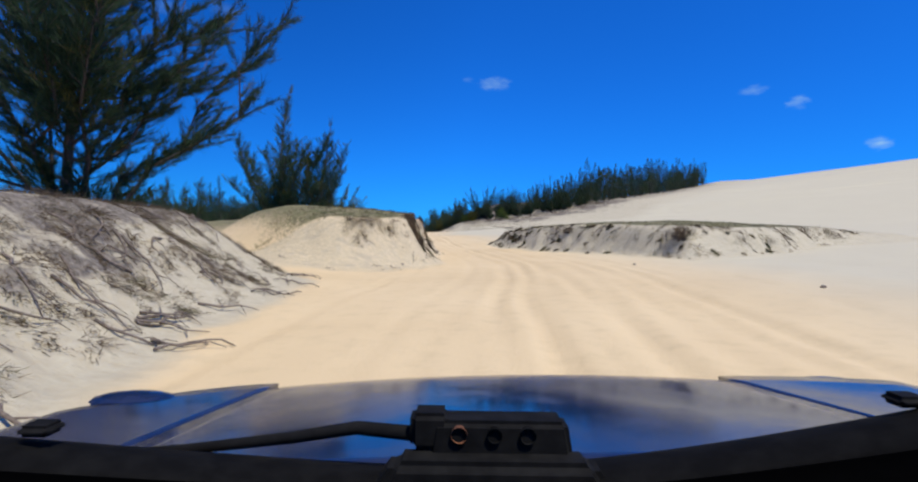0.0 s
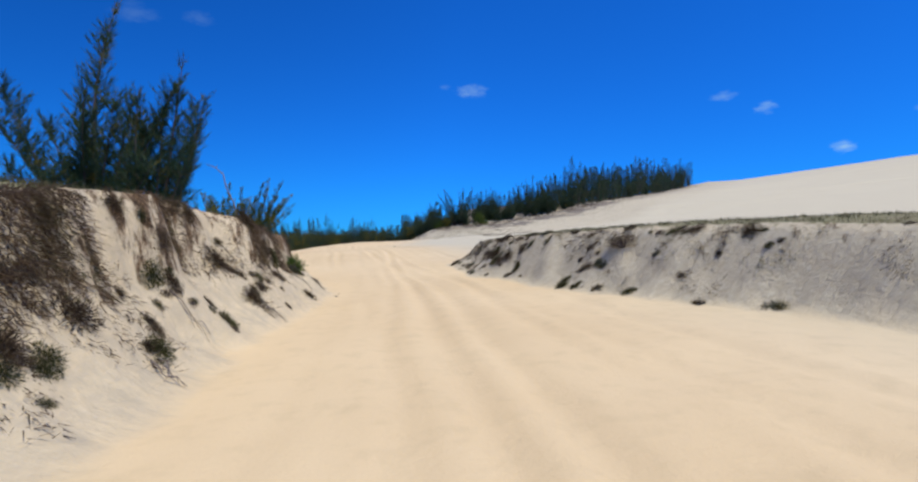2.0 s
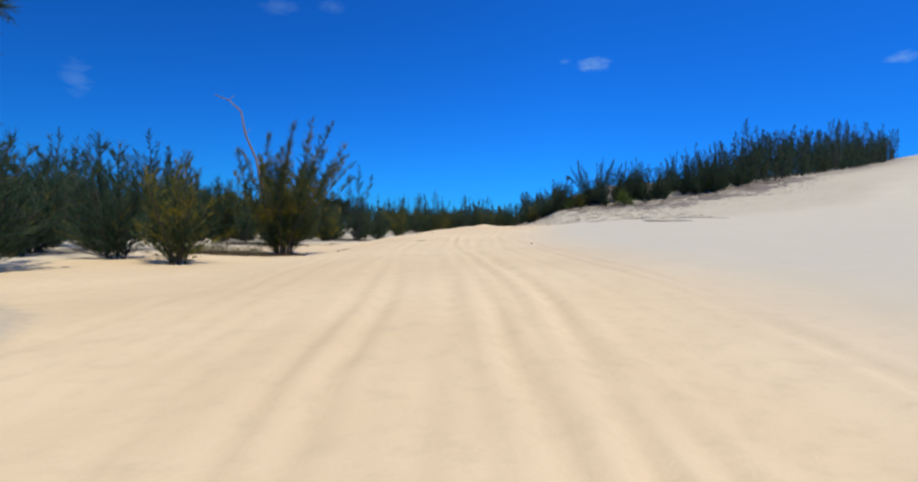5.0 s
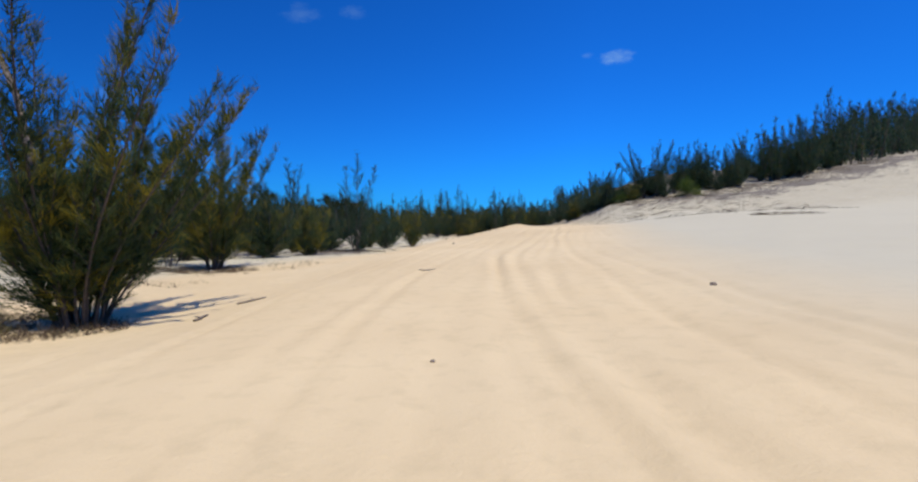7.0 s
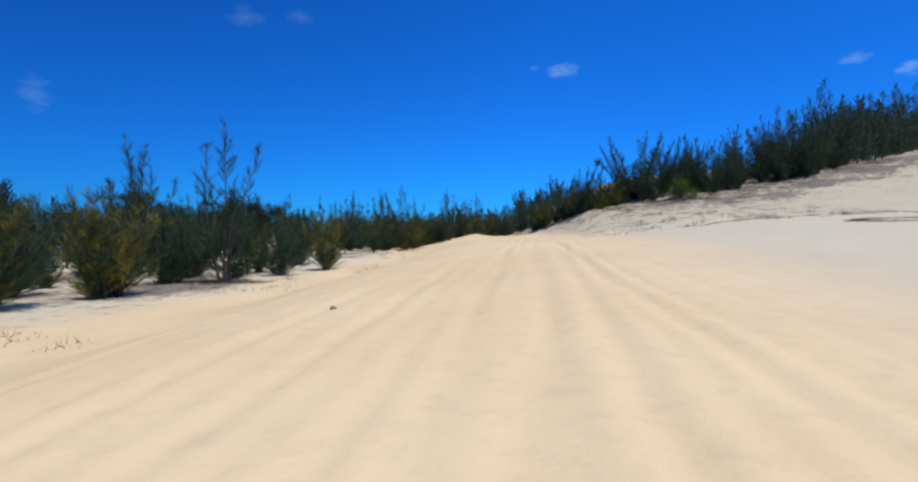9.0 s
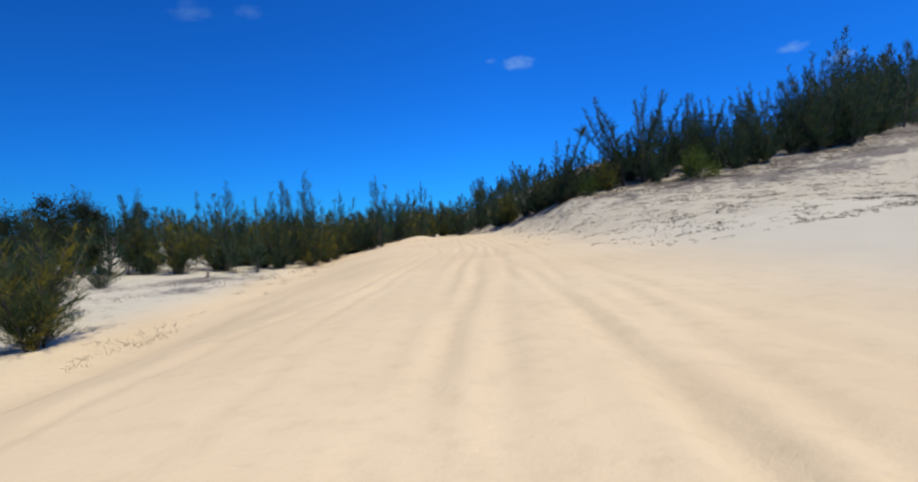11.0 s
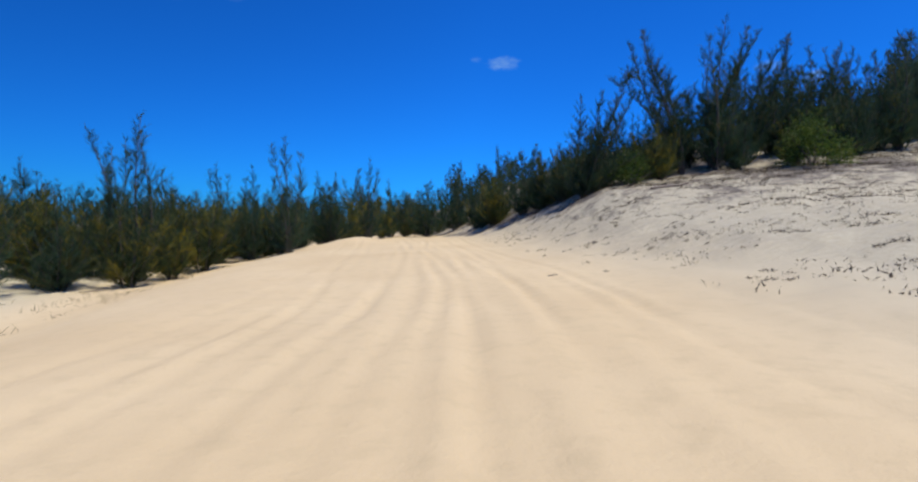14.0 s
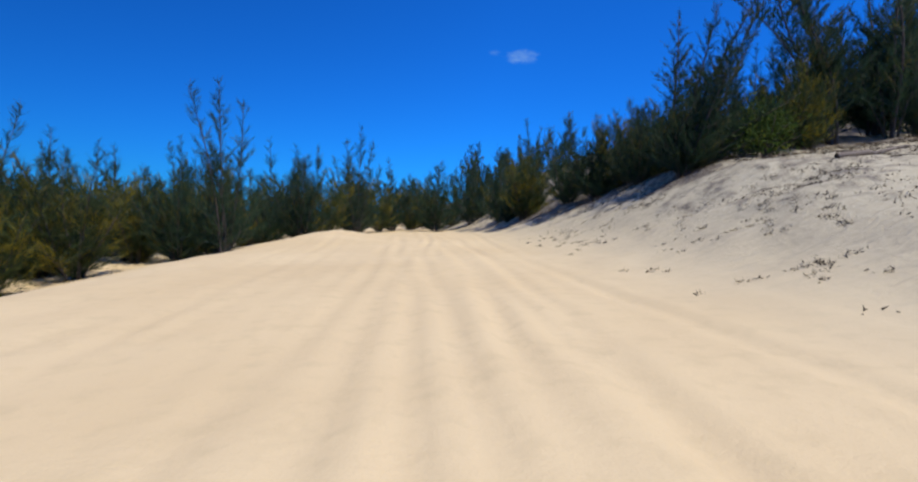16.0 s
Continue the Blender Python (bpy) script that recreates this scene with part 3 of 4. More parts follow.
def broadleaf(label, height, width, seed):
    """A dark broad-leaved tree: a forked trunk under a lumpy crown of leaves."""
    rng, rnd = random.Random(seed), np.random.default_rng(seed)
    root = tagged(new("broadleaf_tree"), label, "tree", "dark trees beyond the sand")
    wood, lumps = Soup(), []
    wood.tube([Vector((0, 0, -0.2)), Vector((0.1, 0, height * 0.25)), Vector((0, 0.1, height * 0.5))], [0.16, 0.13, 0.09], 7)
    for i in range(22):
        a, r = rng.uniform(0, 6.28), width / 2 * math.sqrt(rng.random())
        q = Vector((math.cos(a) * r, math.sin(a) * r, height * (0.35 + 0.62 * rng.random() * (1 - 0.5 * (2 * r / width) ** 2))))
        wood.tube([Vector((0, 0.05, height * 0.3)), q * 0.6 + Vector((0, 0, height * 0.1)), q], [0.06, 0.035, 0.01], 4)
        lumps.append((*q, rng.uniform(0.45, 0.95)))
    l = np.array(lumps)[rnd.integers(0, 22, 5200)]
    p = l[:, :3] + rnd.normal(size=(len(l), 3)) * l[:, 3:] * 0.55
    part("trunk", wood.mesh("trunk", BARK, True), root)
    part("crown", blades_mesh("crown", p, rnd.normal(size=p.shape) + (0, 0, 0.3), rnd.uniform(0.12, 0.3, len(p)), rnd.uniform(0.06, 0.14, len(p)), DARK_LEAVES, rnd), root, "dense dark green leaves")
    return root


def fan_palm(label, height, seed):
    rng = random.Random(seed)
    root = tagged(new("palm_tree"), label, "palm", "palms beyond the sand")
    wood, crown = Soup(), Soup()
    wood.tube([Vector((0, 0, -0.2)), Vector((0.15, 0, height * 0.5)), Vector((0.1, 0.1, height))], [0.17, 0.14, 0.12], 8)
    part("trunk", wood.mesh("trunk", BARK, True), root)
    for k in range(18):
        a, e = k * 2.4, rng.uniform(-0.5, 1.3)
        d = Vector((math.cos(a) * math.cos(e), math.sin(a) * math.cos(e), math.sin(e)))
        hub = Vector((0.1, 0.1, height)) + d * 0.9
        crown.tube([Vector((0.1, 0.1, height)), hub], [0.02, 0.012], 4)
        for j in range(16):
            crown.blade(hub, (d + wander(rng, 0.55)).normalized(), rng.uniform(0.6, 0.95), 0.06, rng)
    part("crown", crown.mesh("crown", DARK_LEAVES), root, "fan-shaped dark green fronds")
    return root


def snag(label, pts, r):
    """A bare dead stem with a few broken twigs."""
    s = Soup()
    pts = [Vector(p) for p in pts]
    s.tube(pts, [r * (1 - 0.75 * i / (len(pts) - 1)) for i in range(len(pts))], 6)
    for i in range(1, len(pts) - 1):
        s.tube([pts[i], pts[i] + Vector((0.25 * (-1) ** i, 0.1, 0.3))], [r * 0.35, r * 0.1], 4)
    return tagged(new("dead_branch", s.mesh("dead_branch", DEADWOOD, True)), label, "branch")

grand = place(grand_casuarina("full-grown casuarina with long rising limbs on the sand bank", 8.8, 4.4, 11), -8.4, 12.9, 0, sink=0.72)
clump = place(casuarina("dense dark casuarina clump with one tall leader on the turf-topped bank", 12.6, 20, 4.3, 1.7, 1.9, 21, blunt=0.75, needle=0.34, width=0.026, trunk_r=0.13, bare=0.02, gust=(0.2, 0), tall=(0.3, 0.66), odd=0.0), -10.7, 42.0, 0)
flank = place(casuarina("dense casuarina with steep plumes beside the dark clump", 9.6, 11, 2.2, 1.4, 1.8, 22, blunt=0.6, needle=0.34, width=0.024, trunk_r=0.10, bare=0.02, gust=(0.8, 0), tall=(0.5, 0.85), odd=0.1), -7.6, 41.5, 0)
tufted = place(casuarina("casuarina with a bare tufted leader over a dark bushy body", 8.6, 12, 2.8, 1.3, 1.3, 24, needle=0.32, width=0.022, trunk_r=0.06, bare=0.03, tall=(0.35, 0.62), odd=0.08, crook=0.09, tuft=60), -13.7, 52.4, 0)
shrub = casuarina("many-stemmed casuarina shrub with rust-yellow lower shoots", 7.5, 24, 3.3, 0.85, 1.8, 31, needle=0.24, width=0.018, mat=NEEDLES_RUSTY, bare=0.10, trunk_r=0.045, gust=(1.2, 0), pitch=0.019, tall=(0.42, 0.8), odd=0.35)
place(shrub, -9.6, 64.8, 0)
shrub_two = place(casuarina("many-stemmed casuarina shrub with yellowing shoots on open sand", 9.2, 20, 3.9, 1.15, 1.5, 32, needle=0.28, width=0.020, mat=NEEDLES_RUSTY, bare=0.08, trunk_r=0.05, gust=(0.5, 0), pitch=0.022, tall=(0.4, 0.85), odd=0.3), -17.1, 80.4, 0)
spire = casuarina("slender young casuarina with a thin leader over a bushy foot", 8.0, 7, 2.0, 1.3, 0.8, 41, needle=0.36, width=0.022, trunk_r=0.05, bare=0.05)
place(spire, -17.5, 104, 0, 1.26)
thicket = casuarina("bushy young casuarina in the dune thicket", 5.2, 11, 2.4, 1.2, 1.15, 51, needle=0.36, width=0.022, trunk_r=0.035, bare=0.04)
place(thicket, -23, 90)
rusty = casuarina("bushy young casuarina with rusty lower shoots in the thicket", 4.8, 11, 2.4, 1.2, 1.15, 52, needle=0.36, width=0.022, mat=NEEDLES_RUSTY, trunk_r=0.035, bare=0.04)
place(rusty, -22.7, 101)
scrub = casuarina("low spreading casuarina scrub among the young trees", 3.6, 11, 2.4, 1.2, 1.1, 54, needle=0.36, width=0.022, trunk_r=0.03, bare=0.03)
place(scrub, -19.4, 119)
thin = casuarina("thin young casuarina with sparse upright plumes", 6.4, 5, 1.8, 0.9, 1.0, 55, needle=0.34, width=0.022, trunk_r=0.04, bare=0.1, crook=0.08)
place(thin, -15.2, 137)
plume = casuarina("casuarina with several steep plumes on the dune crest", 8.8, 11, 3.1, 1.2, 0.85, 53, needle=0.38, width=0.026, trunk_r=0.06, bare=0.03)
place(plume, 40.3, 149.8)
airy = casuarina("tall airy casuarina that leans over the dune slope", 9.8, 5, 2.2, 1.7, 1.7, 61, needle=0.28, width=0.024, trunk_r=0.08, bare=0.14, gust=(-2.6, 0.2), tall=(0.45, 0.9), odd=0.3, crook=0.09)
place(airy, 20.2, 147.6)
blob = place(casuarina("dark dense casuarina with a twisted leader above the sand slope", 7.6, 12, 2.6, 1.3, 1.8, 62, needle=0.24, width=0.022, trunk_r=0.07, bare=0.02, gust=(1.8, 0), crook=0.10, pitch=0.03, tuft=45), 13.0, 146.0)
green = place(leafy_bush("round bright green bush on the dune slope", 4.3, 3.0, 71, leaves=4200), 26.6, 144.2)
lime = place(leafy_bush("low yellow-green bush beside the dark casuarina", 3.0, 2.0, 72, leaves=2200), 15.8, 145.6)
dark = place(broadleaf("dark broad-leaved tree beyond the open sand", 6.5, 5.5, 81), -36, 128)
palm = place(fan_palm("dark fan palm beyond the open sand", 5.0, 82), -33, 131)
# trees told apart one by one: kind, x, y, turn, size
for kind, x, y, turn, size in (
    (spire, -18.7, 139.5, 40, 1.0), (spire, -12.6, 143.5, 130, 1.15), (spire, -6.4, 150.2, 200, 1.0), (spire, -2.5, 164, 10, 1.0), (spire, -8, 168, 300, 0.95), (thicket, 3.4, 174, 30, 1.35),
    (thicket, 6.9, 176, 75, 1.4), (plume, 11.5, 172, 80, 0.85), (plume, 23, 148.5, 210, 0.75), (spire, -26, 107, 77, 0.8), (thicket, -15.5, 108, 60, 0.9), (rusty, -13.5, 112, 15, 0.95),
    (thicket, -17.5, 117, 160, 1.0), (thicket, -20, 91, 250, 1.15), (rusty, -28, 94, 90, 1.1), (thicket, -24, 96, 310, 1.2), (rusty, -10.6, 57.5, 70, 0.95), (thicket, -14, 58.5, 120, 1.0),
    (rusty, -16, 141, 60, 1.1), (rusty, -10.8, 147, 180, 1.05), (thicket, -14.2, 150, 20, 1.1), (rusty, -9.5, 156, 270, 1.05), (thicket, 16.5, 150, 40, 1.0), (thicket, 19, 149, 140, 1.0),
    (plume, 30, 150, 15, 0.75), (plume, 35, 151, 100, 0.75), (thicket, 32, 147, 260, 0.9), (airy, 25.5, 149, 160, 0.9), (plume, 27, 152, 320, 0.75), (thicket, -20.5, 146, 15, 1.25),
    (rusty, -22.5, 138.5, 85, 1.2), (thicket, -7.8, 153.5, 95, 1.0), (thicket, -5.0, 158.5, 45, 1.05), (rusty, -3.6, 169, 120, 1.2), (thicket, -12.5, 160, 220, 1.25), (rusty, 9.2, 160, 30, 1.0),
    (thicket, 10.8, 155, 110, 1.05), (thicket, 8.2, 165, 200, 1.1), (rusty, 12.8, 152, 300, 0.9), (thicket, 22, 150.5, 20, 1.2), (thicket, 45, 150, 75, 1.2), (thicket, 52, 152, 190, 1.2)):
    repeat(kind, x, y, turn, size)
for kind, x, y, turn, size in (
    (rusty, -9.2, 160, 10, 1.1), (thicket, -6.5, 163, 50, 1.2), (spire, -4.8, 174, 90, 1.0), (thicket, -1.2, 178, 130, 1.25), (rusty, -1.8, 172, 170, 1.0), (thicket, -5.8, 179, 210, 1.3), (thicket, 0.4, 186, 250, 1.3),
    (rusty, -11, 172, 290, 1.3), (spire, -14, 166, 330, 1.1), (airy, 22.5, 148.2, 200, 1.0), (thicket, 5.2, 184, 15, 1.2), (rusty, 1.8, 196, 65, 1.5), (spire, 22.2, 147, 25, 1.25), (plume, 33, 155, 65, 0.9)):
    repeat(kind, x, y, turn, size)
dry = place(leafy_bush("dark dry twiggy bush on the sand bank's face", 1.3, 0.5, 73, STRAW, 1600, (0.008, 0.018)), 11.3, 19.9)
repeat(dry, 8.9, 27.5, 80, 0.6)
sprig = place(leafy_bush("small green shrub on the sandy bank's face", 0.45, 0.3, 74, LEAVES, 260, (0.015, 0.03)), 0.8, 29.4)
for kind, x, y, turn, size in (
    (thicket, -9.6, 152.5, 33, 1.0), (rusty, -12.8, 154.5, 66, 1.1), (scrub, -7.6, 158, 99, 1.1), (thin, -5.8, 166, 132, 1.1), (rusty, -4.2, 161.5, 165, 0.95), (scrub, -3.0, 167.5, 198, 1.2), (thin, -1.0, 174.5, 231, 1.1),
    (thicket, -16.5, 145.5, 264, 1.1), (thin, -14.8, 145, 297, 1.2), (scrub, -13.0, 148.5, 330, 1.1), (rusty, -20.5, 141.5, 3, 1.15), (thin, -8.8, 163, 36, 1.2), (rusty, 0.6, 180, 69, 1.1), (scrub, 2.2, 186, 102, 1.6),
    (thicket, -25, 84, 50, 1.15), (thin, -21, 82, 83, 1.2), (rusty, -24, 87, 116, 1.2), (thicket, -27, 80, 149, 1.3), (thicket, -30, 92, 248, 1.3), (spire, -24, 76, 281, 0.95)):
    repeat(kind, x, y, turn, size)
rng = random.Random(5)
for i in range(100):
    y = 82 + 100 * rng.random()
    x = float(way_x(y)) - 16.5 - 3 * (y < 125) - 6 * (112 < y < 137) - 22 * rng.random() ** 1.4
    repeat(rng.choice((spire, thicket, thin, scrub, rusty, rusty, thin)), x, y, rng.uniform(0, 360), rng.choice((0.65, 0.8, 0.95, 1.1, 1.3)))
for i in range(74):
    x = 7 + 52 * rng.random()
    y = float(wood_edge(x)) + 2.0 + 13 * rng.random() ** 1.4
    kind = rng.choice((plume, plume, thicket)) if x > 28 else rng.choice((thicket, scrub, rusty, thin))
    repeat(kind, x, y, rng.uniform(0, 360), rng.uniform(0.8, 1.15) * (1.1 if x > 42 else 0.9 if x > 28 else 0.75))


for i in range(34):
    y = 140 + 40 * rng.random()
    x = float(way_x(y)) - 12.0 - 10 * rng.random()
    repeat(rng.choice((scrub, rusty, rusty, thicket)), x, y, rng.uniform(0, 360), rng.uniform(0.7, 1.0))
for i in range(14):
    x = 7.5 + 14 * rng.random()
    repeat(rng.choice((thicket, thicket, scrub, rusty)), x, float(wood_edge(x)) + 1.0 + 8 * rng.random(), rng.uniform(0, 360), rng.uniform(0.5, 0.8))


for i in range(30):
    repeat(rng.choice((thicket, plume, spire, rusty)), -50 + 27 * rng.random(), 76 + 24 * rng.random(), rng.uniform(0, 360), rng.uniform(0.85, 1.3))


def far_wood(name, label, spots, seed):
    """Many casuarinas too far off to count, in one mesh."""
    rng, rnd = random.Random(seed), np.random.default_rng(seed)
    wood, roots, ways, size = Soup(), [], [], []
    for x, y, h in spots:
        z = ground_z(x, y)
        for s in range(rng.randint(3, 6)):
            a, out, tall = rng.uniform(0, 6.28), rng.uniform(0.1, 0.26) * h, h * rng.uniform(0.55, 1.0)
            foot, tip = Vector((x, y, z - 0.1)), Vector((x + math.cos(a) * out, y + math.sin(a) * out, z + tall))
            wood.tube([foot, foot.lerp(tip, 0.5), tip], [0.07, 0.05, 0.02], 4)
            n = int(48 * tall / 3)
            f = 0.03 + 0.97 * rnd.random(n) ** 0.8
            turn = rnd.uniform(0, 6.283, n)
            r = (0.16 * tall * (1 - f) ** 0.8 + 0.06) * rnd.uniform(0.2, 1.3, n)
            axis = np.array(foot) + f[:, None] * (np.array(tip) - np.array(foot))
            roots.append(axis + np.stack([np.cos(turn) * r, np.sin(turn) * r, 0 * r], 1))
            ways.append(np.stack([np.cos(turn), np.sin(turn), 0.7 + 1.5 * f], 1) + rnd.normal(size=(n, 3)) * 0.3)
            size.append(0.35 + 0.5 * rnd.random(n))
    size = np.concatenate(size)
    me = blades_mesh(name, np.concatenate(roots), np.concatenate(ways), size, 0.13 * rnd.uniform(0.5, 1.3, len(size)), NEEDLES, rnd)
    tagged(new(name, me), label, "trees", kind="stuff")
    tagged(new(name + "_stems", wood.mesh(name + "_stems", BARK)), "thin grey-brown stems of the far casuarinas", "stems", kind="stuff")


spots = []
for i in range(190):
    x = 54 + 102 * rng.random()
    spots.append((x, float(wood_edge(x)) + 1.5 + 26 * rng.random() ** 1.4, rng.uniform(4, 8.5) if rng.random() < 0.55 else rng.uniform(9, 15)))
for i in range(70):
    spots.append((-48 + 70 * rng.random(), 188 + 50 * rng.random(), rng.uniform(5, 9)))
for i in range(90):
    spots.append((-64 + 36 * rng.random(), 70 + 130 * rng.random(), rng.uniform(4, 7)))
for i in range(130):
    spots.append((-115 + 80 * rng.random(), 58 + 140 * rng.random(), rng.uniform(5, 9.5)))
far_wood("far_casuarina_wood", "far casuarina wood along the dune crest and beyond the way", spots, 9)
for i in range(22):
    repeat(thicket, -46 + 30 * rng.random(), 50 + 18 * rng.random(), rng.uniform(0, 360), rng.uniform(0.8, 1.3))
for i in range(12):
    repeat(dark, -60 + 30 * rng.random(), 100 + 60 * rng.random(), rng.uniform(0, 360), rng.uniform(0.9, 1.3))
for x, y, size in ((-38, 124, 1.1), (-29, 127, 0.9), (-43, 133, 1.2), (-35, 139, 1.0)):
    repeat(palm, x, y, 40 * size * 9, size)
snag("long bare grey dead stem leaning out of the shrub", [(-10.0, 65.0, ground_z(-10.0, 65.0) - 0.1), (-10.4, 65.0, 2.6), (-10.8, 65.0, 4.1), (-11.3, 65.0, 6.2), (-11.95, 65.0, 7.6), (-12.2, 65.0, 8.8), (-12.9, 65.0, 9.4), (-13.7, 65.0, 9.7)], 0.10)

# ---- roots, tufts and litter on the banks ----
def downhill(x, y):
    x, y, e = np.asarray(x), np.asarray(y), 0.15
    gx = (sheet_z(x + e, y) - sheet_z(x - e, y)) / (2 * e)
    gy = (sheet_z(x, y + e) - sheet_z(x, y - e)) / (2 * e)
    return -gx, -gy


def scatter(outline, lo, hi, count, box, rnd, patchy=0.75):
    """Places at lo to hi metres inside an outline."""
    xs, ys = rnd.uniform(box[0], box[2], count * 40), rnd.uniform(box[1], box[3], count * 40)
    d = bank_depth(outline, xs, ys)
    thick = rumple(xs, ys, 1.1, 95) + 0.5 * rumple(xs, ys, 0.35, 97) > patchy - 1 + 0.5 * rnd.random(len(xs))
    ok = np.nonzero((d > lo) & (d < hi) & thick)[0][:count]
    return xs[ok], ys[ok]


def rootlets(label, outline, lo, hi, count, box, seed, length, mat=None, thick=1.0):
    """Clumps of dead grass and fine roots that hang down a bank's face."""
    rnd = np.random.default_rng(seed)
    x, y = scatter(outline, lo, hi, count, box, rnd)
    big = rnd.random(len(x)) ** 2
    k = np.repeat(np.arange(len(x)), (18 + 46 * big).astype(int))
    far = 0.035 + 0.08 * big[k]
    px, py = x[k] + rnd.normal(size=len(k)) * far, y[k] + rnd.normal(size=len(k)) * far
    fx, fy = downhill(px, py)
    steep = np.sqrt(fx**2 + fy**2) + 0.05
    p = np.stack([px, py, sheet_z(px, py) + rnd.uniform(-0.01, 0.05, len(k))], 1)
    w = np.stack([fx / steep, fy / steep, -0.55 * np.minimum(steep, 1.3)], 1) + rnd.normal(size=(len(k), 3)) * 0.42 + (0, 0, 0.12)
    me = blades_mesh("bank_rootlets", p, w, length * rnd.uniform(0.4, 1.3, len(k)) * (0.6 + 0.7 * big[k]), 0.02 * thick * rnd.uniform(0.6, 1.6, len(k)), mat or STRAW, rnd)
    return tagged(new("bank_rootlets", me), label, "roots", kind="stuff")


def turf(label, outline, lo, hi, count, box, seed, length=0.13):
    rnd = np.random.default_rng(seed)
    x, y = scatter(outline, lo, hi, count, box, rnd, -2)
    k = np.repeat(np.arange(len(x)), 9)
    px, py = x[k] + rnd.normal(size=len(k)) * 0.07, y[k] + rnd.normal(size=len(k)) * 0.07
    p = np.stack([px, py, sheet_z(px, py) - 0.02], 1)
    w = rnd.normal(size=(len(k), 3)) * 0.5 + (0, 0, 1)
    me = blades_mesh("bank_turf", p, w, length * rnd.uniform(0.5, 1.4, len(k)), 0.012 * rnd.uniform(0.7, 1.6, len(k)), TURF, rnd)
    return tagged(new("bank_turf", me), label, "grass", kind="stuff")


def creeping_roots(outline, lo, hi, count, box, seed, reach, r=0.026):
    """Bare woody roots that lie over a bank's face, each an object of its own."""
    rng = random.Random(seed)
    xs, ys = scatter(outline, lo, hi, count, box, np.random.default_rng(seed))
    for x, y, fx, fy in zip(xs, ys, *downhill(xs, ys)):
        s = Soup()
        a = math.atan2(fy, fx) + rng.gauss(0, 0.7)
        pts = []
        px, py = x, y
        for i in range(7):
            pts.append(Vector((px, py, ground_z(px, py) + 0.02 + 0.07 * rng.random() * (0 < i < 6))))
            a += rng.gauss(0, 0.45)
            px, py = px + math.cos(a) * reach / 7, py + math.sin(a) * reach / 7
        s.tube(pts, [r * (1 - 0.12 * i) for i in range(7)], 5)
        for i in (2, 4):
            b = a + rng.choice((-1, 1)) * rng.uniform(0.7, 1.4)
            q = pts[i] + Vector((math.cos(b), math.sin(b), 0)) * reach * 0.3
            q.z = ground_z(q.x, q.y) + 0.02
            s.tube([pts[i], (pts[i] + q) / 2 + Vector((0, 0, 0.04)), q], [r * 0.5, r * 0.36, r * 0.2], 4)
        tagged(new("root", s.mesh("root", DEADWOOD, True)), "bare weathered woody root lying on a sand bank", "root", "roots on the banks")


OLIVE = foliage_material("olive_dry_grass", (0.035, 0.04, 0.014), (0.12, 0.115, 0.04), (0.17, 0.13, 0.06), 0.3)
DARK_TUFT = foliage_material("dark_brown_dry_grass", (0.03, 0.02, 0.012), (0.13, 0.09, 0.05), (0.09, 0.085, 0.03), 0.3)
BROWN_ROOTS = foliage_material("brown_hanging_roots", (0.065, 0.042, 0.024), (0.23, 0.16, 0.095), (0.10, 0.095, 0.035), 0.2)
rootlets("grey-brown tangle of rootlets and litter on the sand mound", BANK_ONE, 0.5, 3.8, 700, (-9, -1, -2, 14.5), 3, 0.15, thick=0.36)
rootlets("brown crust of hanging roots along the bank's upper edge", BANK_TWO, 0.86, 1.3, 360, (-2.5, 20.5, 2.2, 33.5), 4, 0.15, BROWN_ROOTS, thick=0.5)
rootlets("thin brown fringe of roots at the start of the bank", BANK_TWO, 0.8, 1.35, 190, (-2.5, 16.5, 2.2, 22), 15, 0.12, BROWN_ROOTS, thick=0.4)
rootlets("patches of brown hanging roots at the low end of the bank", BANK_TWO, 0.86, 1.3, 80, (-3.5, 33.5, 2.2, 44), 14, 0.15, BROWN_ROOTS, thick=0.5)
rootlets("sparse dry grass tufts on the sandy bank face", BANK_TWO, 0.3, 0.9, 90, (-7, 19, 2.2, 41), 5, 0.10, BROWN_ROOTS, thick=0.4)
rootlets("brown dry tufts and roots on the turf-topped bank's face", BANK_RIGHT, 0.75, 1.6, 850, (6, 17, 26, 42), 6, 0.11, thick=0.36)
rootlets("scattered dry tufts on the lower bank face", BANK_RIGHT, 0.2, 1.0, 200, (5.5, 17, 24, 42), 7, 0.11, BROWN_ROOTS, thick=0.4)
turf("short olive turf on the bank top", BANK_TWO, 1.3, 5, 2000, (-6, 15, 2.2, 33), 8, 0.10)
turf("short olive turf on the bank top", BANK_RIGHT, 1.8, 5, 2400, (6, 17, 26, 44), 9, 0.09)


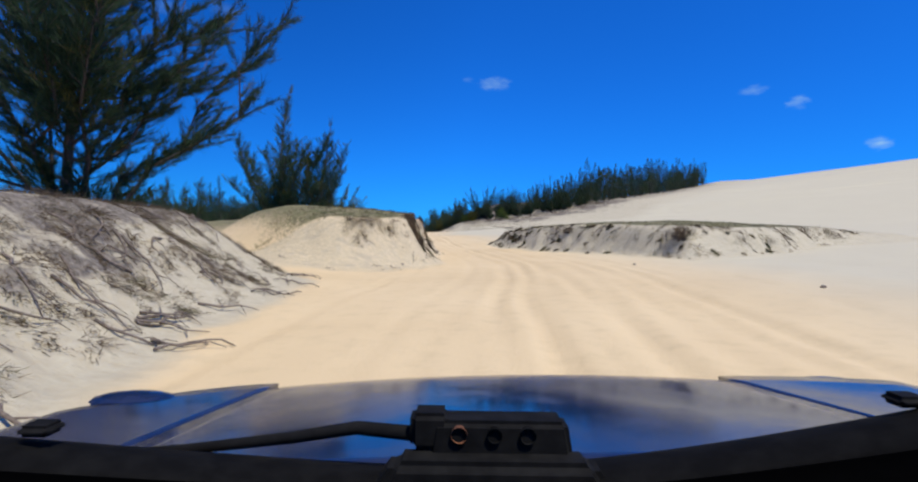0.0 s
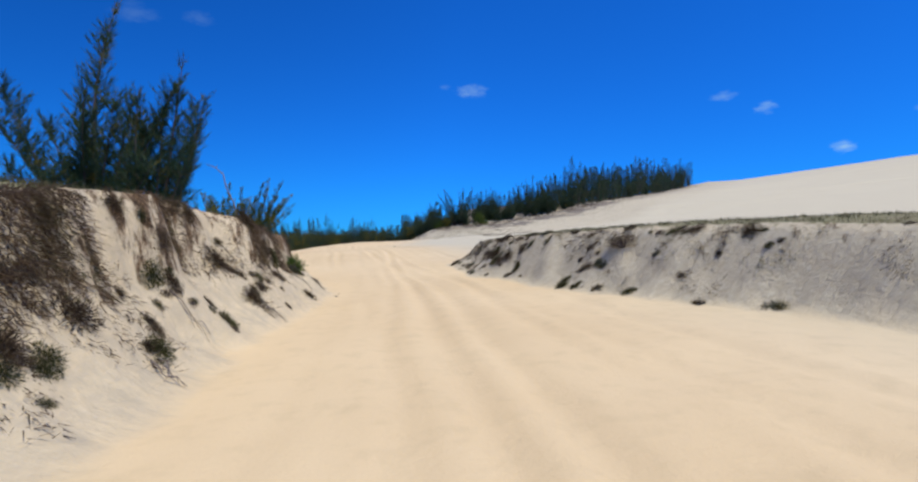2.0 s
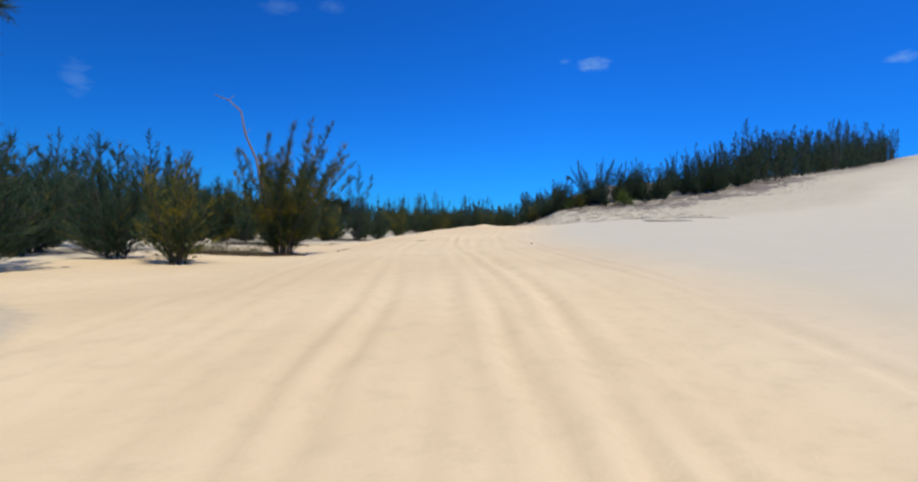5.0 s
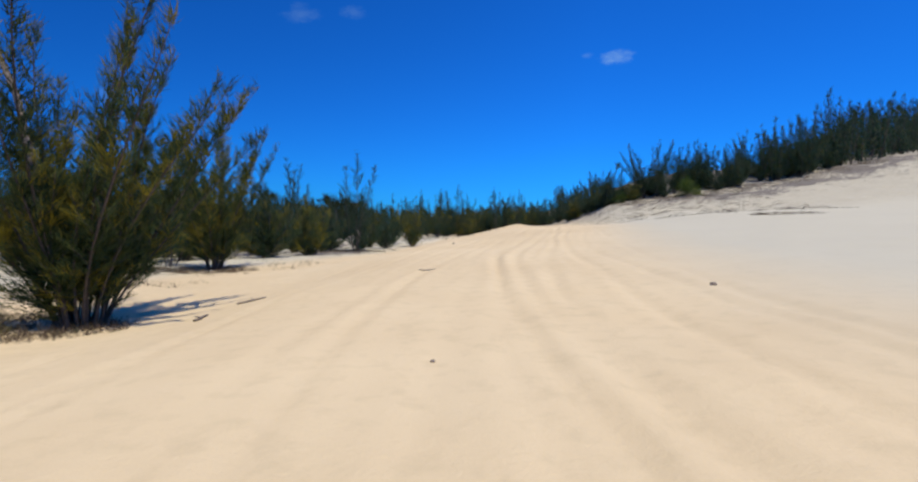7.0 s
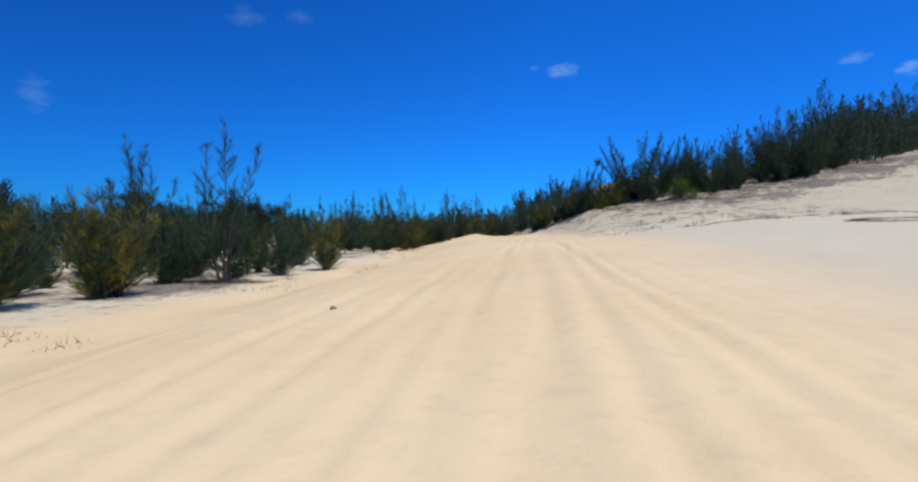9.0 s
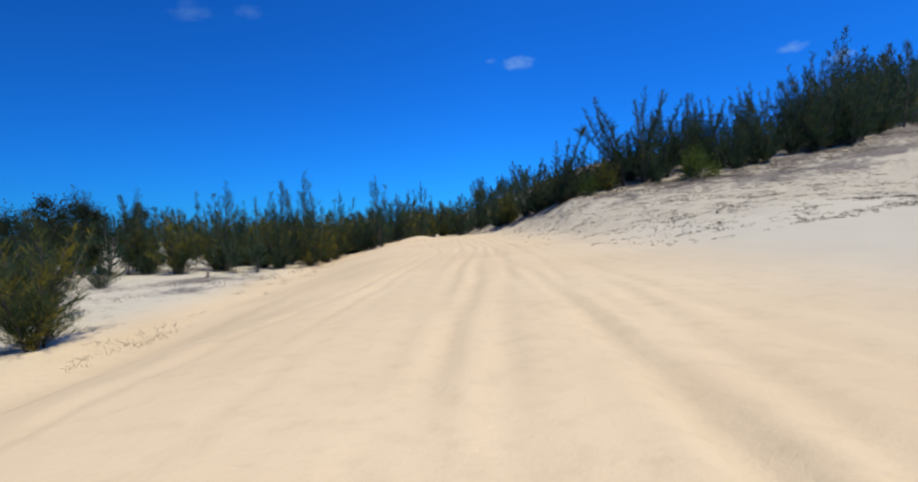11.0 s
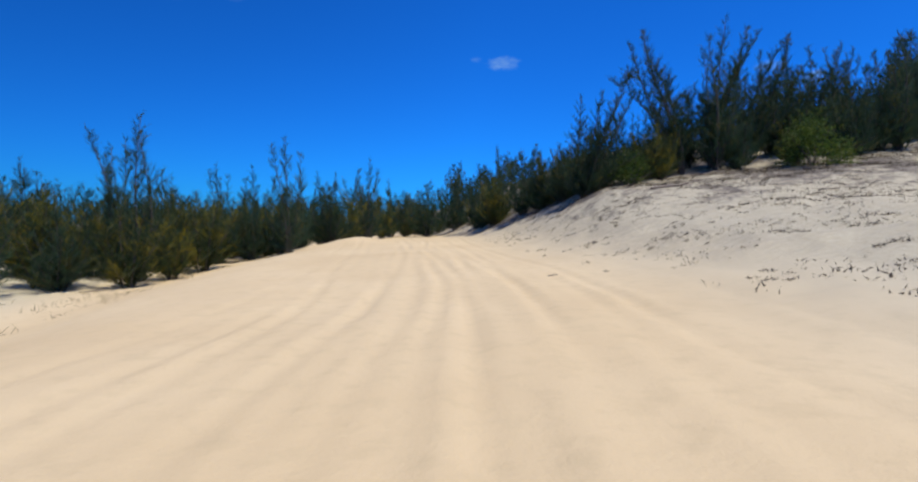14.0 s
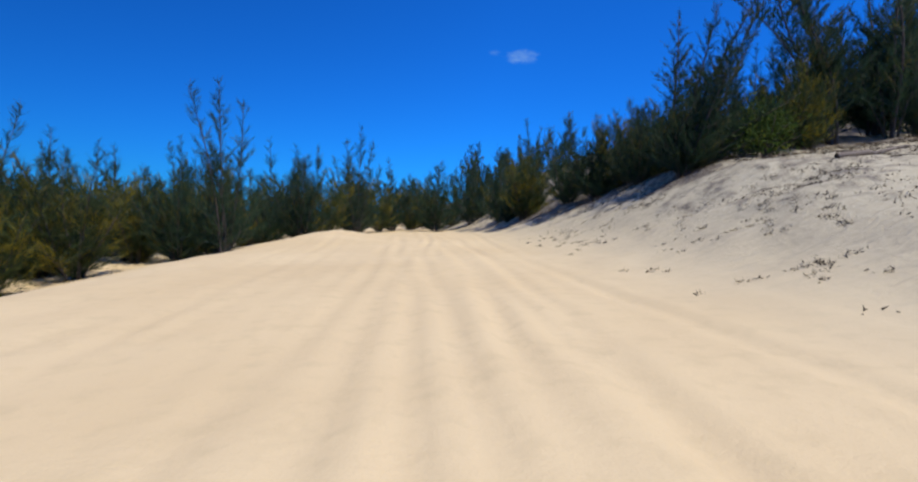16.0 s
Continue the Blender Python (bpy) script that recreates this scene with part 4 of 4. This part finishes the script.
def dry_tuft(label, size, blades, seed, mat):
    """A clump of dead grass and roots that hangs from a bank: blades that arch out and droop."""
    rng, s = random.Random(seed), Soup()
    for k in range(blades):
        a, out = rng.uniform(0, 6.283), size * rng.random() ** 1.1
        p = Vector((math.cos(a) * out * 0.6, math.sin(a) * out * 0.45, rng.uniform(-0.02, 0.16) * size))
        d = Vector((math.cos(a), math.sin(a), rng.uniform(-0.5, 1.1))).normalized()
        s.blade(p, (d + wander(rng, 0.45)).normalized(), size * rng.uniform(0.10, 0.30), rng.uniform(0.005, 0.012), rng)
    return tagged(new("grass_tuft", s.mesh("grass_tuft", mat)), label, "grass tuft", "tufts on the banks")


def hang(ob, x, y, turn, size):
    """Sets a copy of a tuft on the ground, turned to lie along the slope."""
    fx, fy = (float(v[0]) for v in downhill(np.array([x]), np.array([y])))
    normal = Vector((fx, fy, 1)).normalized()
    spin = normal.to_track_quat("Z", "Y").to_matrix().to_4x4() @ pose(0, 0, 0, 0, 0, turn)
    got = copy_thing(ob, Matrix())
    got.matrix_basis = Matrix.Translation((x, y, ground_z(x, y) - 0.01)) @ spin @ Matrix.Diagonal((size, size, size, 1))


TUFTS = [dry_tuft("brown dry grass tuft hanging from a sand bank", 0.42, 800, 301, DARK_TUFT),
         dry_tuft("straw-coloured dry grass tuft on a sand bank", 0.36, 700, 302, STRAW),
         dry_tuft("half-green grass tuft on a sand bank", 0.34, 700, 303, OLIVE)]
for ob, (x, y) in zip(TUFTS, ((0.75, 29.6), (0.9, 31.0), (0.55, 30.4))):
    ob.location, ob.scale = (x, y, ground_z(x, y)), (0.55, 0.55, 0.55)
tuft_rng = random.Random(41)
for outline, lo, hi, box, count, seed in ((BANK_TWO, 0.15, 1.2, (-3, 20, 2.4, 45), 46, 61), (BANK_TWO, 0.35, 1.25, (-2, 20, 2.4, 27), 44, 64), (BANK_TWO, 0.3, 1.2, (-2, 33, 2.4, 42), 22, 65), (BANK_RIGHT, 0.1, 1.8, (6, 17, 17, 42), 100, 62), (BANK_RIGHT, 0.1, 1.7, (5.5, 24, 11, 40), 90, 63)):
    for x, y in zip(*scatter(outline, lo, hi, count, box, np.random.default_rng(seed), 0.55)):
        hang(tuft_rng.choice(TUFTS), float(x), float(y), tuft_rng.uniform(0, 360), tuft_rng.choice((0.3, 0.35, 0.4, 0.5, 0.6, 0.7, 0.95)))
for x, y, size in ((6.8, 32.6, 1.1), (6.85, 32.9, 0.9), (6.9, 32.3, 0.8), (7.5, 31.6, 0.9), (7.7, 31.3, 0.8), (1.24, 30.7, 0.7), (1.1, 30.3, 0.8), (0.85, 32.7, 0.8), (0.7, 27.5, 1.3), (0.6, 27.1, 1.1), (0.5, 26.2, 1.0)):
    hang(tuft_rng.choice(TUFTS), x, y, tuft_rng.uniform(0, 360), size)
creeping_roots(BANK_ONE, 0.2, 2.8, 48, (-6, 2, -2, 14), 12, 1.05, 0.021)
creeping_roots(BANK_TWO, 0.1, 0.9, 16, (-5, 15, 2.2, 39), 13, 0.6, 0.011)


# ---- small things on the sand ----
DARK_STRAW = foliage_material("dark_bark_litter", (0.05, 0.038, 0.028), (0.13, 0.10, 0.075), (0.18, 0.14, 0.10), 0.2)

def field_tufts(name, label, category, xs, ys, seed, length, width, mat, each=14, spread=0.09):
    rnd = np.random.default_rng(seed)
    k = np.repeat(np.arange(len(xs)), each)
    px, py = xs[k] + rnd.normal(size=len(k)) * spread, ys[k] + rnd.normal(size=len(k)) * spread
    p = np.stack([px, py, sheet_z(px, py) + 0.015], 1)
    w = rnd.normal(size=(len(k), 3)) * 0.75 + (0, 0, 0.5)
    me = blades_mesh(name, p, w, length * rnd.uniform(0.5, 1.4, len(k)), width * rnd.uniform(0.6, 1.5, len(k)), mat, rnd)
    return tagged(new(name, me), label, category, kind="stuff")


rnd = np.random.default_rng(8)
n = 9000
xs, ys = rnd.uniform(7, 34, n), rnd.uniform(112, 148, n)
keep = (rumple(xs, ys, 1.6, 120) > 0.02 + 0.3 * rnd.random(n)) & (ys < wood_edge(xs) + 2) & (xs - way_x(ys) > 4.5 + 4.5 * rnd.random(n))
field_tufts("slope_tufts", "sparse dry tufts and twigs on the pale dune slope", "grass", xs[keep], ys[keep], 21, 0.075, 0.016, DARK_STRAW, 15, 0.06)
n = 1500
xs = rnd.uniform(9, 62, n)
ys = wood_edge(xs) - 5.5 * rnd.random(n) ** 1.5 + 2
keep = rumple(xs, ys, 4.0, 130) > -0.25
field_tufts("wood_edge_litter", "grey litter and dead creepers along the edge of the wood", "litter", xs[keep], ys[keep], 22, 0.22, 0.014, STRAW, 18, 0.2)
n = 24000
xs, ys = rnd.uniform(6, 34, n), rnd.uniform(114, 150, n)
keep = (rumple(xs, ys, 1.2, 125) > 0.0 + 0.55 * rnd.random(n)) & (ys < wood_edge(xs) + 2) & (xs - way_x(ys) > 5 + 8 * rnd.random(n)) & (rnd.random(n) < 0.7)
field_tufts("slope_debris", "dark bits of bark and fallen litter on the pale dune slope", "litter", xs[keep], ys[keep], 25, 0.09, 0.028, DARK_STRAW, 5, 0.16)
turn = rnd.uniform(0.4, 5.4, 260)
field_tufts("creeper_ring", "ring-shaped patch of dry creeper on the dune slope", "grass", 22.6 + 2.6 * np.cos(turn) + rnd.normal(size=260) * 0.25, 102.6 + 2.2 * np.sin(turn) + rnd.normal(size=260) * 0.25, 23, 0.14, 0.012, STRAW)
n = 1400
xs = rnd.uniform(-26, -6, n)
ys = rnd.uniform(54, 165, n)
keep = (rumple(xs, ys, 5.0, 140) > 0.1) & (way_x(ys) - xs > 11.5)
field_tufts("thicket_floor_litter", "dead grass and fallen needles on the thicket floor", "litter", xs[keep], ys[keep], 24, 0.25, 0.014, STRAW, 16, 0.25)


def patch_mat(x, y, rx, ry, count, seed, label):
    r2 = np.random.default_rng(seed)
    a, r = r2.uniform(0, 6.283, count), np.sqrt(r2.random(count))
    field_tufts("shrub_litter", label, "litter", x + rx * r * np.cos(a), y + ry * r * np.sin(a), seed, 0.2, 0.013, STRAW, 14, 0.12)


patch_mat(-11.6, 64.2, 3.4, 1.5, 420, 31, "dark fallen needles under the shrub")
patch_mat(-18.2, 79.4, 4.0, 2.2, 420, 32, "dark fallen needles under the shrub")
creeper = place(leafy_bush("low grey-green creeper mat beside the shrub", 2.3, 0.35, 75, TURF, 1800, (0.01, 0.03)), -12.9, 64.0)
repeat(creeper, -11.0, 63.5, 70, 0.8)
repeat(creeper, -14.6, 64.6, 160, 0.7)
patch_mat(-17.5, 104, 3.0, 1.6, 260, 33, "dark fallen needles under the young tree")


def stick(x, y, turn, length, r):
    s = Soup()
    z = ground_z(x, y) + r
    d = Vector((math.cos(turn), math.sin(turn), 0))
    side = Vector((-d.y, d.x, 0))
    pts = [Vector((x, y, z)) + d * (length * f) + side * (0.12 * length * math.sin(5 * f)) for f in (-0.5, -0.2, 0.1, 0.5)]
    for p in pts:
        p.z = ground_z(p.x, p.y) + r * 0.8
    s.tube(pts, [r, r, r * 0.8, r * 0.5], 5)
    s.tube([pts[2], pts[2] + side * length * 0.2 + Vector((0, 0, 0.02))], [r * 0.6, r * 0.3], 4)
    return tagged(new("stick", s.mesh("stick", DEADWOOD, True)), "small dry stick lying on the sand", "stick", "sticks on the sand")


def pebble(x, y, r, seed):
    bm = bmesh.new()
    bmesh.ops.create_icosphere(bm, subdivisions=2, radius=r)
    for v in bm.verts:
        v.co *= 1 + 0.28 * noise.noise(v.co / r * 1.3 + Vector((seed, 0, 0)))
        v.co.z *= 0.65
    me = bpy.data.meshes.new("pebble")
    bm.to_mesh(me)
    bm.free()
    me.materials.append(DEADWOOD)
    ob = tagged(new("pebble", me), "small brown clod lying on the sand", "clod", "clods on the sand")
    ob.location = (x, y, ground_z(x, y) + r * 0.3)


snag("short grey dead stump in the sand clearing", [(-18.5, 135.2, ground_z(-18.5, 135.2) - 0.1), (-18.45, 135.2, ground_z(-18.5, 135.2) + 0.35), (-18.7, 135.25, ground_z(-18.5, 135.2) + 0.7)], 0.16)
STICKS = [(-16.4, 133.0, 0.2, 1.4, 0.04), (-15.0, 134.6, 2.9, 1.1, 0.03), (-14.2, 133.2, 1.1, 0.9, 0.03), (-3.0, 70.0, 0.3, 0.5, 0.018), (-6.8, 66.8, 1.0, 0.8, 0.03), (-6.4, 64.3, 1.7, 0.7, 0.03), (6.3, 128.8, 0.2, 0.3, 0.015), (-12.4, 141.5, 3.1, 1.2, 0.03), (-12.5, 139.2, 3.8, 0.9, 0.03), (0.1, 18.9, 4.5, 0.5, 0.012), (0.6, 34.6, 5.2, 0.3, 0.012)]
PEBBLES = [(1.9, 29.2, 0.035), (1.9, 29.8, 0.025), (-1.0, 60.7, 0.03), (3.7, 65.8, 0.07), (-4.1, 82.4, 0.06), (8.4, 9.4, 0.06), (7.4, 15.9, 0.05), (-0.3, 18.3, 0.05)]
for x, y, turn, length, r in STICKS:
    stick(x, y, turn, length, r)
log = tagged(stick(16.6, 141.6, 0.25, 3.8, 0.085), "long pale fallen branch lying on the dune slope", "branch")
log.name = "fallen_branch"
for i, (x, y, r) in enumerate(PEBBLES):
    pebble(x, y, r, i * 3.1)

# ---- the vehicle at the start of the way ----
def paint_material():
    p = Mat("dusty_dark_blue_paint", 0.16).own()
    dust = p.ramp(p.noise(2.6, 6, 0.65), 0.42, 0.75)
    p.colour(p.mix(p.math("MULTIPLY", dust, 0.16), (0.004, 0.016, 0.062), (0.24, 0.22, 0.19)))
    p.rough(p.math("ADD", p.math("MULTIPLY", dust, 0.2), 0.08))
    p.bsdf.inputs["Specular IOR Level"].default_value = 0.35
    return p.m


def rubber_material(name, shade, rough):
    r = Mat(name, rough).own()
    r.colour(r.mix(r.ramp(r.noise(30, 4), 0.4, 0.7), (shade, shade, shade), (shade * 1.8, shade * 1.8, shade * 1.75)))
    r.bsdf.inputs["Specular IOR Level"].default_value = 0.05
    return r.bump(r.noise(120, 2), 0.2, 0.002).m


PAINT = paint_material()
RUBBER = rubber_material("black_wiper_rubber", 0.009, 0.75)
# black plastic, darkened further for the shade over the cowl
PLASTIC = rubber_material("shaded_black_plastic", 0.005, 0.85)
# the cabin's shade is put into the dashboard's colour: near zero, no sheen
DASH = Mat("shaded_black_dashboard", 1.0)
DASH.colour(DASH.mix(DASH.noise(40, 3), (0.001, 0.001, 0.001), (0.002, 0.002, 0.002)))
DASH.bsdf.inputs["Specular IOR Level"].default_value = 0.0
RUST = Mat("rusty_bolt", 0.8).own()
RUST.colour(RUST.mix(RUST.noise(60, 3), (0.10, 0.035, 0.015), (0.22, 0.09, 0.04)))


def panel(name, parent, across, along, fn, mat, thick=0.012, label=""):
    """A curved sheet with thickness: fn(u, v) gives its upper face."""
    bm = bmesh.new()
    top = [[bm.verts.new(fn(u / across, v / along)) for v in range(along + 1)] for u in range(across + 1)]
    for u in range(across):
        for v in range(along):
            bm.faces.new((top[u][v], top[u + 1][v], top[u + 1][v + 1], top[u][v + 1]))
    me = bpy.data.meshes.new(name)
    bmesh.ops.recalc_face_normals(bm, faces=bm.faces)
    bmesh.ops.solidify(bm, geom=bm.faces[:], thickness=thick)
    bm.to_mesh(me)
    bm.free()
    me.polygons.foreach_set("use_smooth", np.ones(len(me.polygons), bool))
    me.materials.append(mat)
    return part(name, me, parent, label)


def box_mesh(name, size, mat, bevel=0.01, shear=0.0):
    bm = bmesh.new()
    bmesh.ops.create_cube(bm, size=1.0)
    for v in bm.verts:
        v.co = Vector((v.co.x * size[0] * (1 - shear * (v.co.z > 0)), v.co.y * size[1], v.co.z * size[2]))
    bmesh.ops.bevel(bm, geom=bm.edges[:], offset=bevel, segments=3, affect="EDGES")
    me = bpy.data.meshes.new(name)
    bm.to_mesh(me)
    bm.free()
    me.materials.append(mat)
    return me


def wheel(parent, x, y, z, r):
    s = Soup()
    w = 0.12
    prof = [(r * 0.6, -w), (r * 0.93, -w), (r, -w * 0.7), (r, w * 0.7), (r * 0.93, w), (r * 0.6, w)]
    for k in range(28):
        a = 2 * math.pi * k / 28
        s.v += [(x + o, y + q * math.cos(a), z + q * math.sin(a)) for q, o in prof]
    s.f = [(k * 6 + i, k * 6 + i + 1, (k + 1) % 28 * 6 + i + 1, (k + 1) % 28 * 6 + i) for k in range(28) for i in range(5)]
    hub = part("wheel", s.mesh("wheel", RUBBER, True), parent)
    t = Soup()
    t.tube([Vector((x - w * 0.6, y, z)), Vector((x + w * 0.6, y, z))], [r * 0.6, r * 0.6], 20)
    part("rim", t.mesh("rim", PLASTIC, True), hub)


def off_road_car():
    """Bonnet, wings, cowl and wiper of the vehicle, seen from behind its windscreen. Origin: the ground below the eye."""
    car = tagged(new("off_road_car"), "dark blue dusty off-road car with black wiper on sand", "car")
    eye = 1.35
    mid, half = 0.14, 0.73

    def tilt(x):
        return 0.03 * x

    def hood(u, v):
        y = 0.74 + 0.94 * v
        wide = half * (1.0 + 0.06 * (1 - v))
        s = 2 * u - 1
        x = mid + wide * s
        front = 0.012 * max(0, (v - 0.9) / 0.1) ** 2
        return Vector((x, y - 0.03 * s * s * v, eye - 0.335 - 0.118 * (y - 0.74) - 0.022 * s * s - front + tilt(x)))

    panel("bonnet", car, 24, 16, hood, PAINT, label="glossy dark blue dusty bonnet")
    for sign, back in ((-1, 0.50), (1, 0.26)):
        def wing(u, v, sign=sign, back=back):
            y = 0.45 + (1.235 - back * u**1.3) * v
            wide = half * (1.0 + 0.06 * (1 - min(1, max(0, (y - 0.74) / 0.94)))) + 0.014
            x = mid + sign * (wide + 0.50 * u)
            drop = 0.030 * u + 0.35 * max(0, (u - 0.82) / 0.18) ** 2
            return Vector((x, y, eye - 0.362 - 0.118 * (y - 0.74) * (1 - 0.5 * u) - drop + tilt(x)))
        panel("wing", car, 18, 14, wing, PAINT)
        lamp = bpy.data.meshes.new("wing_lamp")
        bm = bmesh.new()
        bmesh.ops.create_uvsphere(bm, u_segments=16, v_segments=8, radius=1.0)
        for p in bm.verts:
            p.co = Vector((p.co.x * 0.12, p.co.y * 0.07, p.co.z * 0.02))
        bm.to_mesh(lamp)
        bm.free()
        lamp.materials.append(PAINT)
        lo = part("wing_lamp", lamp, car)
        lo.location = (-0.93, 1.43, eye - 0.470) if sign < 0 else (1.19, 1.58, eye - 0.440)
        wheel(car, mid + sign * 0.85, 1.05, 0.36, 0.37)

    def nose(u, v):
        s = 2 * u - 1
        return Vector((mid + 0.72 * s, 1.655 - 0.03 * s * s + 0.03 * math.sin(v * 3.1), eye - 0.48 - 0.44 * v + tilt(mid + 0.72 * s)))

    panel("grille_panel", car, 16, 8, nose, PAINT)
    # the unseen cabin behind the open windscreen frame, added also to shade the dashboard
    def roof(u, v):
        a = 2 * u - 1
        return Vector((mid + 0.66 * a, -0.06 - 2.3 * v, eye + 0.24 - 0.05 * a * a - 0.05 * v * v))

    panel("roof", car, 16, 12, roof, PAINT, 0.03)
    for sign in (-1, 1):
        def door(u, v, sign=sign):
            return Vector((mid + sign * (0.86 - 0.05 * v * v), 0.42 - 2.7 * u, 0.45 + 0.60 * v))
        panel("door", car, 12, 6, door, PAINT, 0.03)
        for y, top in ((0.44, -0.05), (-0.95, -1.05), (-2.25, -2.30)):
            pillar = Soup()
            pillar.tube([Vector((mid + sign * 0.80, y, eye - 0.34)), Vector((mid + sign * 0.73, (y + top) / 2, eye - 0.05)), Vector((mid + sign * 0.65, top, eye + 0.19))], [0.04, 0.035, 0.035], 8)
            part("pillar", pillar.mesh("pillar", PAINT, True), car)
        wheel(car, mid + sign * 0.85, -1.75, 0.36, 0.37)

    def tailgate(u, v):
        a = 2 * u - 1
        return Vector((mid + 0.84 * a, -2.28 + 0.05 * a * a, 0.45 + 0.60 * v))

    panel("tailgate", car, 12, 6, tailgate, PAINT, 0.03)
    bump = part("bumper", box_mesh("bumper", (1.7, 0.16, 0.18), PLASTIC, 0.03), car)
    bump.location = (mid, 1.60, 0.42)

    def rise(s):
        return (0.155 if s > 0 else 0.10) * abs(s) ** 1.8

    def cowl(u, v):
        s = 2 * u - 1
        return Vector((0.60 * s, 0.74 - 0.10 * v - 0.15 * s * s, eye - 0.335 + 0.012 * math.sin(3.1 * v) + rise(s)))

    panel("cowl", car, 40, 6, cowl, PLASTIC, label="black plastic cowl under the windscreen")

    def dash(u, v):
        s = 2 * u - 1
        return Vector((0.62 * s, 0.625 - 0.30 * v - 0.15 * s * s, eye - 0.318 - 0.01 * v + rise(s)))

    panel("dashboard", car, 40, 6, dash, DASH.m, label="black dashboard edge with the cabin's shade in its colour")
    bracket = part("wiper_bracket", box_mesh("wiper_bracket", (0.21, 0.055, 0.075), RUBBER, 0.008, 0.12), car, "black wiper bracket with three holes")
    bracket.location = (0.060, 0.70, eye - 0.283)
    lug = part("bracket_lug", box_mesh("bracket_lug", (0.055, 0.05, 0.05), RUBBER, 0.008), car)
    lug.location = (-0.036, 0.70, eye - 0.262)
    foot = part("bracket_foot", box_mesh("bracket_foot", (0.33, 0.06, 0.05), RUBBER, 0.012, 0.2), car)
    foot.location = (0.050, 0.665, eye - 0.312)
    for x, r, mat in ((0.004, 0.011, RUST.m), (0.052, 0.010, PLASTIC), (0.097, 0.011, RUBBER)):
        ring = Soup()
        ring.tube([Vector((x, 0.668, eye - 0.262)), Vector((x, 0.678, eye - 0.262))], [r, r], 14)
        part("bolt", ring.mesh("bolt", mat, True), bracket).matrix_parent_inverse = Matrix.Translation(bracket.location).inverted()
    arm = Soup()
    arm.tube([Vector((0.0, 0.70, eye - 0.270)), Vector((-0.06, 0.70, eye - 0.272)), Vector((-0.14, 0.70, eye - 0.265)), Vector((-0.24, 0.71, eye - 0.285)), Vector((-0.40, 0.73, eye - 0.312)), Vector((-0.46, 0.74, eye - 0.32))], [0.011, 0.011, 0.010, 0.009, 0.008, 0.007], 8)
    part("wiper_arm", arm.mesh("wiper_arm", RUBBER, True), car, "black bent wiper arm")
    for x, y, z in ((-0.50, 0.60, eye - 0.233), (0.55, 0.61, eye - 0.187)):
        clip = part("cowl_clip", box_mesh("cowl_clip", (0.04, 0.035, 0.014), RUBBER, 0.006), car)
        clip.location = (x, y, z)
    return car


car = off_road_car()
car.matrix_basis = pose(0, 0, 0, 0, 0, -5.5)
